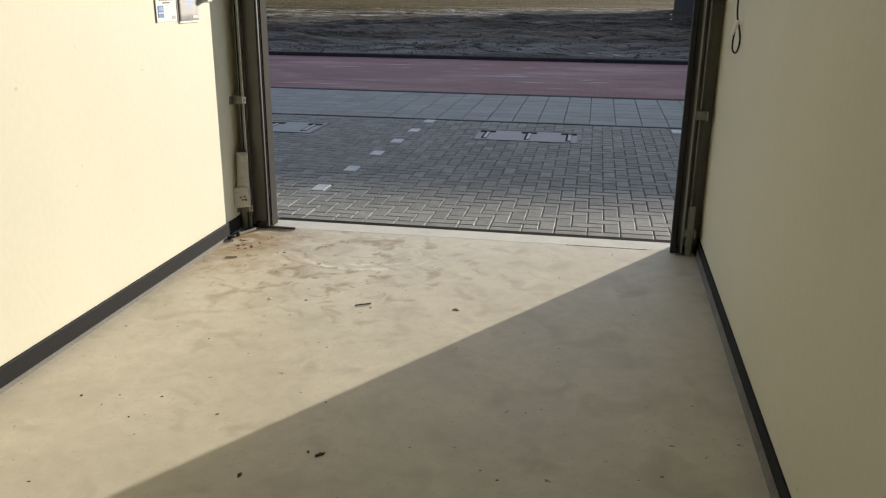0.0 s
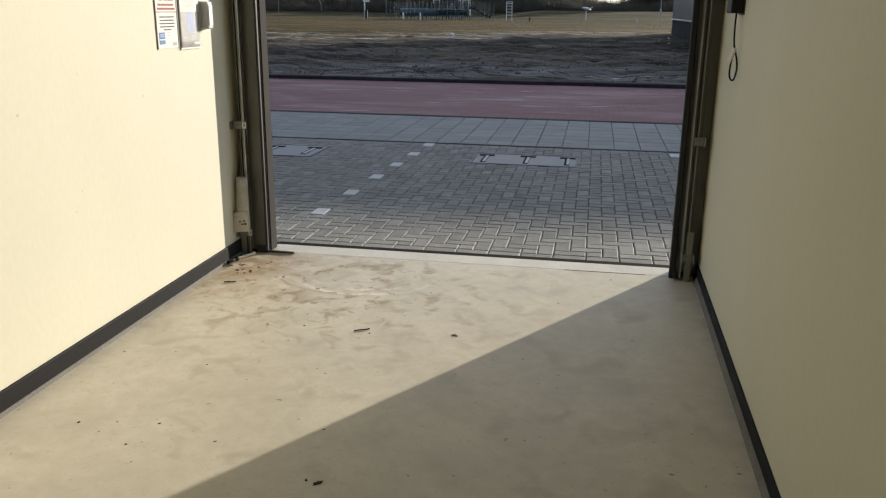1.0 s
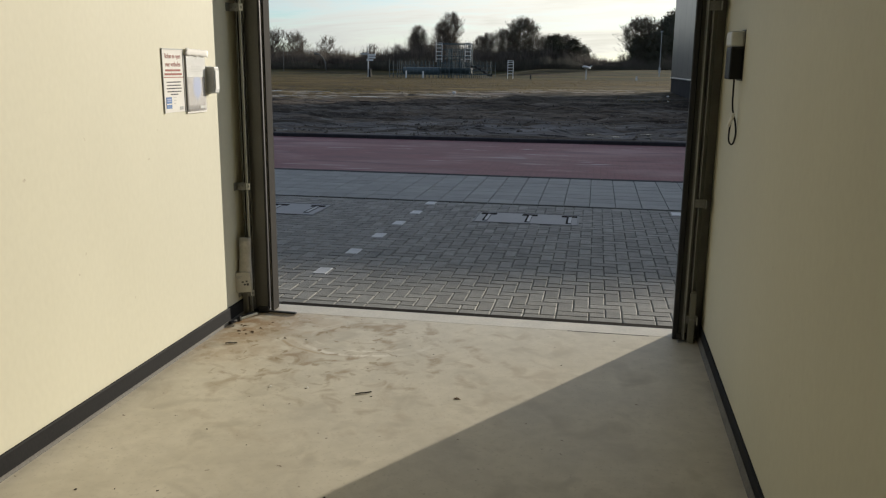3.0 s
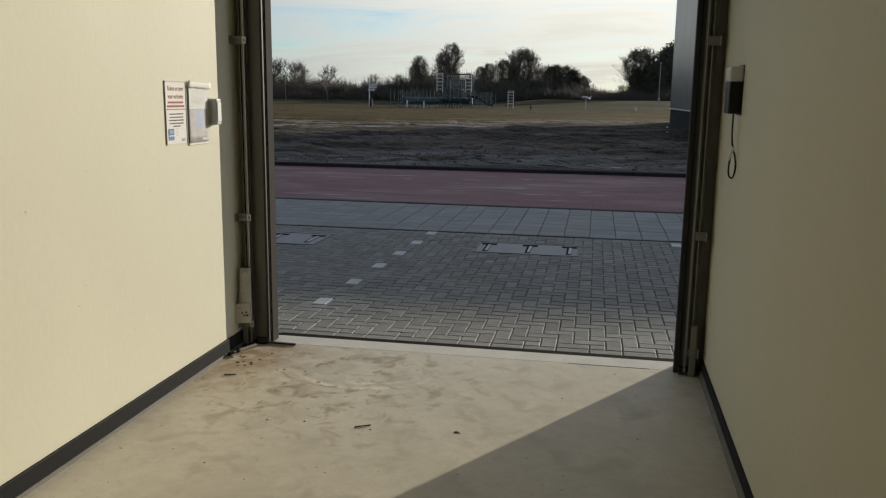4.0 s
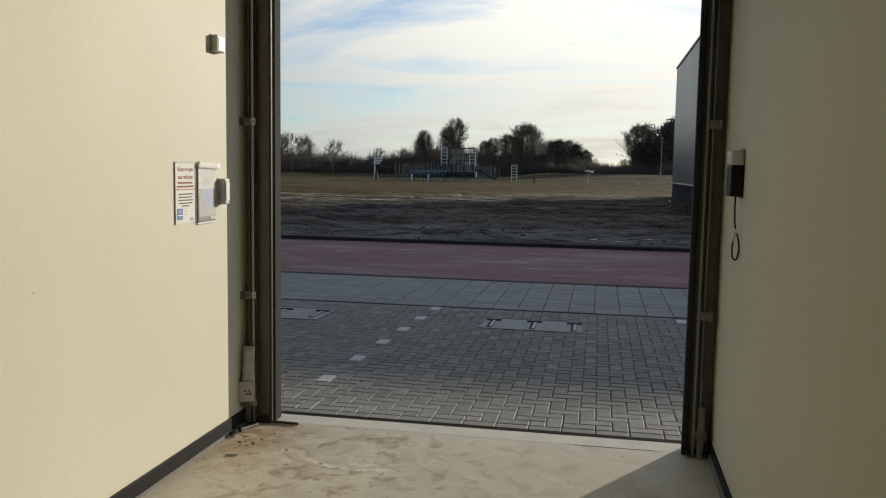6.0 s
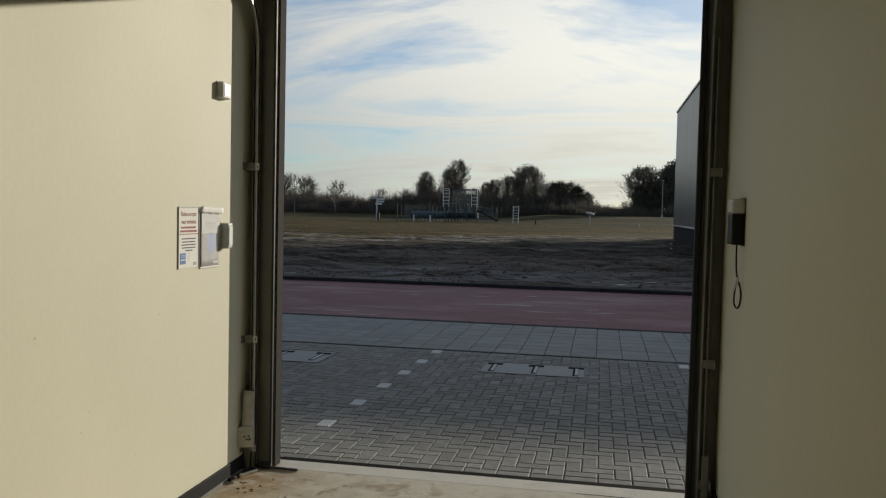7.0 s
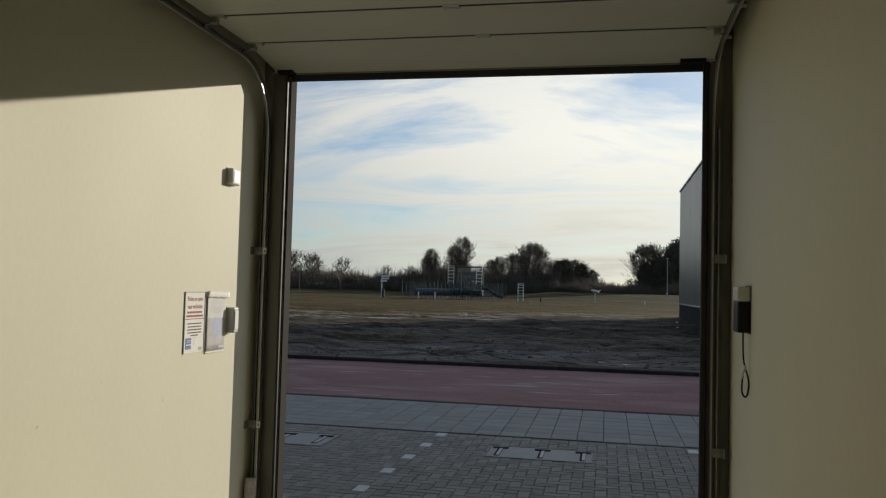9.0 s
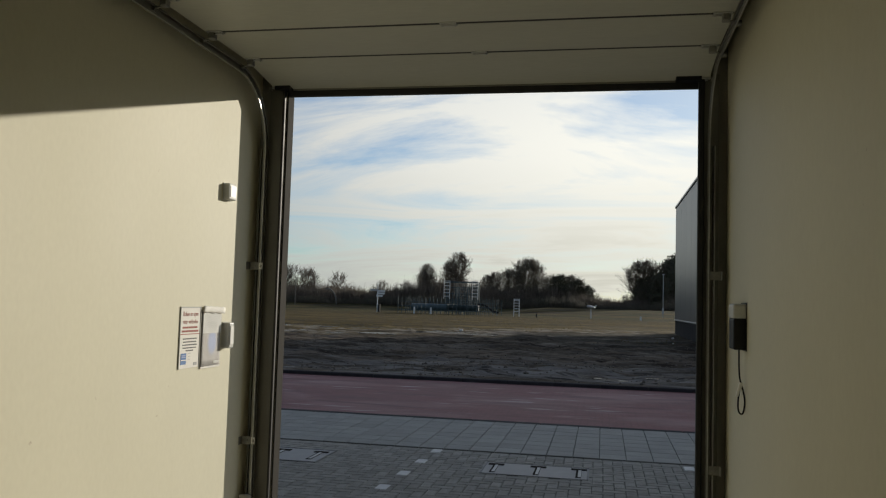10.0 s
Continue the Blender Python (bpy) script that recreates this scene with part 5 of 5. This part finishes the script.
def crumb(x, y, size, seed, material, name, label):
    """A crumpled scrap with an uneven outline."""
    r = random.Random(seed)
    bm = bmesh.new()
    bmesh.ops.create_icosphere(bm, subdivisions=2, radius=1)
    for v in bm.verts:
        k = 0.7 + 0.5 * noise.noise(v.co * 1.6 + Vector((seed, 0, 0)))
        v.co = Vector((v.co.x * size * k, v.co.y * size * 0.55 * k, max(-0.1, v.co.z) * size * 0.30 * k + size * 0.05))
    c = part(name, bm, material)
    c.location, c.rotation_euler = (x, y, 0.0), (0, 0, r.uniform(0, 6.28))
    tagged(c, label, name.replace("_", " "))
    return c


twig(-0.313, -1.392, 0.080, 0.55, "short dark twig on the dusty floor", False)
crumb(-0.268, -1.418, 0.010, 9, M_DARKBIT, "mud_crumb", "tiny dark crumb of mud beside a twig")
twig(-1.244, -0.842, 0.065, 0.3, "small dark twig near the baseboard", False)
crumb(0.140, -1.363, 0.022, 2, M_LEAFLET, "dry_leaf", "curled brown leaf on the concrete floor")
crumb(-1.104, -2.491, 0.012, 3, M_DARKBIT, "mud_crumb", "dark crumb of mud on the floor")
crumb(-0.304, -2.870, 0.016, 4, M_DARKBIT, "mud_crumb", "dark crumb of mud on the floor")
crumb(-0.092, -2.710, 0.024, 5, M_DARKBIT, "mud_crumb", "dark crumb of mud on the floor")
crumb(-0.135, -2.700, 0.012, 6, M_DARKBIT, "mud_crumb", "dark crumb of mud on the floor")
r = random.Random(12)
for x, y in ((-0.784, -1.395), (-0.601, -1.373)):
    crumb(x, y, 0.013, int(-100 * x), M_PAPER, "plaster_crumb", "small white crumb of plaster on the floor")
    # dark scrap on the side away from the sun, as the white crumb's shadow
    crumb(x - 0.006, y - 0.014, 0.009, int(-90 * x), M_DARKBIT, "mud_crumb", "tiny dark scrap laid as the shadow of a white crumb")
SCRAPS = [(-0.089, -0.780), (0.609, -0.805), (-0.866, -1.912), (-0.728, -1.621), (-1.164, -2.159),
          (-0.965, -2.458), (-0.991, -2.539), (-0.804, -2.439), (-0.542, -2.523), (-0.844, -2.603), (-0.185, -2.362), (0.503, -2.743),
          (0.943, -2.657), (-0.933, -3.030), (-0.637, -2.020), (-0.855, -0.694), (-0.279, -0.858)]
for k, (x, y) in enumerate(SCRAPS):
    crumb(x, y, r.uniform(0.005, 0.010), 20 + k, M_DARKBIT, "mud_crumb", "tiny dark crumb of mud on the floor")
for k in range(14):
    crumb(-1.25 + r.gauss(0, 0.10), -0.62 + r.gauss(0, 0.12), r.uniform(0.008, 0.018), 60 + k, M_LEAFLET, "mud_crumb", "brown crumb of mud in the door corner")

# ---- utility covers set in the paving ----
def cover(x0, x1, y0, y1, tees):
    cx, cy = (x0 + x1) / 2, (y0 + y1) / 2
    c = empty("utility_cover", (cx, cy, PAVE_Z))
    tagged(c, "pale concrete utility cover with dark cast lifting slots", "utility cover", "utility covers")
    part("slab", box(x0 - cx + 0.012, x1 - cx - 0.012, y0 - cy + 0.012, y1 - cy - 0.024, -0.06, 0.006, 0.006), M_COVER, c)
    for a, b_, d, e in ((x0, x1, y0, y0 + 0.010), (x0, x1, y1 - 0.022, y1), (x0, x0 + 0.010, y0 + 0.010, y1 - 0.022), (x1 - 0.010, x1, y0 + 0.010, y1 - 0.022)):
        part("rim", box(a - cx, b_ - cx, d - cy, e - cy, -0.06, 0.007), M_IRON if e == y1 else M_RIM, c)
    part("bed", box(x0 - cx - 0.11, x1 - cx + 0.11, y0 - cy - 0.11, y1 - cy + 0.11, -0.08, -0.0065), M_PAVER, c)
    for tx in tees:
        ty = (y1 - cy) * 0.30 + 0.05
        t = part("lifting_slot", box(tx - cx - 0.082, tx - cx + 0.082, ty, ty + 0.075, 0.006, 0.011), M_STRIP, c, "dark cast lifting slot")
        part("stem", box(tx - cx - 0.028, tx - cx + 0.028, -0.235, ty - 0.001, 0.006, 0.010), M_STRIP, t)
        part("handle", box(tx - cx - 0.006, tx - cx + 0.026, -0.228, ty - 0.02, 0.0105, 0.015, 0.001), M_LIFT, t, "worn steel lifting bar")
    return c


COVERS = [(-0.49, 0.605, 3.36, 3.97), (-3.35, -2.22, 3.32, 4.02)]
cover(*COVERS[0], (-0.37, 0.075, 0.50))
cover(*COVERS[1], (-3.22, -2.78, -2.34))

# ---- clods in the churned soil ----
r = random.Random(31)
verts, faces = [], []
for k in range(5000):
    x, y = r.uniform(-17, 8), 13.3 + abs(r.gauss(0, 11))
    if noise.noise(Vector((x * 0.22, y * 0.35, 11))) < r.uniform(-0.35, 0.35):
        continue
    s = abs(r.gauss(0, 0.016)) + 0.008 + (0.03 if r.random() < 0.02 else 0.0)
    z = ground_height(x, y)
    j = len(verts)
    for (ax, ay, az) in ((1, 0, 0), (-1, 0, 0), (0, 1, 0), (0, -1, 0), (0, 0, 1), (0, 0, -1)):
        verts.append((x + ax * s * r.uniform(0.6, 1.6), y + ay * s * r.uniform(0.6, 1.4), z + s * 0.3 + az * s * r.uniform(0.6, 1.2)))
    faces += [(j + a, j + b_, j + c) for a, b_, c in ((0, 2, 4), (2, 1, 4), (1, 3, 4), (3, 0, 4), (2, 0, 5), (1, 2, 5), (3, 1, 5), (0, 3, 5))]
me = bpy.data.meshes.new("soil_clods")
me.from_pydata(verts, [], faces)
me.materials.append(M_CLOD)
tagged(new("soil_clods", me), "loose clods of dark soil on the churned ground", "soil", kind="stuff")

# tufts of winter grass on the lit field
verts, faces = [], []
for k in range(42000):
    y = 36 + 100 * r.random() ** 1.5
    x = r.uniform(-0.42 * y - 6, 0.10 * y + 6)
    if noise.noise(Vector((x * 0.16, y * 0.22, 7))) + (y - 42 - 16 * smooth(-12, 2, x)) * 0.022 < r.uniform(-0.1, 0.3):
        continue
    z, s = ground_height(x, y) - 0.01, r.uniform(0.02, 0.065)
    for _ in range(2):
        a, t = r.uniform(0, 6.28), r.uniform(0.1, 0.6)
        j = len(verts)
        w = s * 0.5
        verts += [(x - w * math.cos(a), y - w * math.sin(a), z), (x + w * math.cos(a), y + w * math.sin(a), z), (x + t * s * math.sin(a), y + t * s * math.cos(a), z + s)]
        faces.append((j, j + 1, j + 2))
me = bpy.data.meshes.new("grass_tufts")
me.from_pydata(verts, [], faces)
M_GRASS = surface("winter_grass", (0.085, 0.070, 0.028), (0.195, 0.152, 0.068), 0.12, 0.9, bump=0, per_piece=0.3)
n_, l_ = M_GRASS.node_tree.nodes, M_GRASS.node_tree.links
thin, both = n_.new("ShaderNodeBsdfTranslucent"), n_.new("ShaderNodeMixShader")
both.inputs[0].default_value = 0.65
l_.new(colour_source(M_GRASS), thin.inputs[0])
l_.new(n_["Principled BSDF"].outputs[0], both.inputs[1])
l_.new(thin.outputs[0], both.inputs[2])
l_.new(both.outputs[0], n_["Material Output"].inputs[0])
me.materials.append(M_GRASS)
tagged(new("grass_tufts", me), "yellowed winter grass tufts on the field", "grass", kind="stuff")

# standing water in the ruts
def puddle(x, y, length, depth, seed):
    bm = bmesh.new()
    z = sum(ground_height(x + dx, y) for dx in (-length / 3, 0, length / 3)) / 3 + 0.01
    ring = []
    for k in range(36):
        a = 2 * math.pi * k / 36
        w = 1 + 0.45 * noise.noise(Vector((math.cos(a) * 1.5, math.sin(a) * 1.5, seed * 3.1)))
        ring.append(bm.verts.new((x + length / 2 * math.cos(a) * w, y + depth / 2 * math.sin(a) * w, z)))
    top = bm.faces.new(ring)
    low = bmesh.ops.extrude_face_region(bm, geom=[top])
    for v in ring:
        v.co.z -= 0.10
    bmesh.ops.recalc_face_normals(bm, faces=bm.faces)
    w = part("water", bm, M_WATER)
    tagged(w, "shallow muddy puddle in the churned soil", "puddle", kind="structure")


M_WATER = surface("muddy_water", (0.08, 0.072, 0.062), (0.11, 0.098, 0.085), 1.0, 0.22, bump=0.15, fine=5, rough_var=0.08)
for x, y, ln, dp, sd in ((-15.5, 37.5, 7.0, 0.9, 1), (-12.0, 36.0, 4.5, 0.5, 2), (-7.2, 39.5, 4.0, 0.5, 3), (-2.6, 40.5, 5.5, 0.7, 4), (-17.5, 42, 5.0, 0.8, 5), (-10.0, 41.5, 3.2, 0.4, 6),
                         (0.6, 14.6, 0.22, 0.10, 7), (1.9, 15.3, 0.34, 0.14, 8), (-0.8, 15.0, 0.18, 0.09, 9), (2.3, 14.5, 0.26, 0.12, 10), (-6.9, 14.5, 0.24, 0.10, 11), (-5.6, 14.9, 0.18, 0.08, 12), (-13.6, 33.6, 5.0, 0.35, 13), (-9.2, 34.8, 3.6, 0.30, 14),
                         (-5.2, 37.6, 3.8, 0.35, 15), (-16.2, 35.0, 3.0, 0.30, 16), (2.7, 15.9, 0.30, 0.12, 17), (1.2, 14.3, 0.24, 0.10, 18), (3.0, 14.9, 0.26, 0.10, 19)):
    puddle(x, y, ln, dp, sd)

# ---- paving pieces ----
W, SHIFT = 0.105, 0.112
ACROSS = block_mesh("brick", 2 * W - 0.004, W - 0.009, 0.05, 0.0065, M_PAVER)
ALONG = block_mesh("brick", W - 0.004, 2 * W - 0.009, 0.05, 0.0065, M_PAVER)
WHITE = block_mesh("brick", 0.112, 0.20, 0.05, 0.006, M_PAVER_W)
SLAB = block_mesh("slab", 0.294, 0.294, 0.05, 0.004, M_SLAB)
MARKS = [(-1.325, 1.00), (-1.285, 1.72), (-1.250, 2.44), (-1.214, 3.10), (-1.178, 3.76), (-1.143, 4.42), (1.66, 4.33)]


def level(x, y):
    return PAVE_Z + 0.014 * (1 - smooth(0.05, 0.95, y)) + 0.0035 * noise.noise(Vector((x * 1.3, y * 1.3, 9)))


laid = []
for k in range(-22, 23):
    laid.append((ACROSS, k * 2 * W + 0.0065, 0.061 + W / 2))
Y0 = 0.061 + W
jn = int((SEAM_Y - Y0) / W)
for i in range(-44, 40):
    for j in range(jn):
        k = (i - j) % 4
        if k == 0:
            laid.append((ACROSS, (i + 1) * W + SHIFT, Y0 + (j + 0.5) * W))
        elif k == 3 and j < jn - 1:
            laid.append((ALONG, (i + 0.5) * W + SHIFT, Y0 + (j + 1) * W))
        elif k == 3 or (k == 2 and j == 0):
            laid.append((None, (i + 0.5) * W + SHIFT, Y0 + (j + 0.5) * W))
HALF = block_mesh("brick", W - 0.004, W - 0.009, 0.05, 0.0065, M_PAVER)
near_pieces, rest = [], []
for me, x, y in laid:
    me = me or HALF
    if any(a + 0.02 < x < b_ - 0.02 and c + 0.02 < y < d - 0.02 for a, b_, c, d in COVERS):
        continue
    if y < 1.62 and -1.55 - 0.32 * y < x < 1.30 + 0.06 * y:
        near_pieces.append((me, x, y))
    else:
        rest.append((me, (x, y, level(x, y))))
for me, x, y in near_pieces[:300]:
    piece("brick", me, (x, y, level(x, y)), pavement)
rest += [(me, (x, y, level(x, y))) for me, x, y in near_pieces[300:]]
o = new("brick_field", join_copies("brick_field", rest, M_PAVER))
o.parent = pavement
tagged(o, kind="stuff")
for x, y in MARKS:
    piece("white_brick", WHITE, (x, y, PAVE_Z + 0.006), pavement)
for i in range(-17, 12):
    for j in range(8):
        x, y = 0.855 + i * 0.30 + 0.003 * noise.noise(Vector((i, j, 2))), SEAM_Y + 0.07 + 0.15 + j * 0.30
        piece("slab", SLAB, (x, y, level(x, y) + 0.002), pavement)
for i in range(-30, 25):
    piece("brick", ACROSS, (i * 2 * W, SEAM_Y + 0.015, PAVE_Z - 0.011), pavement)
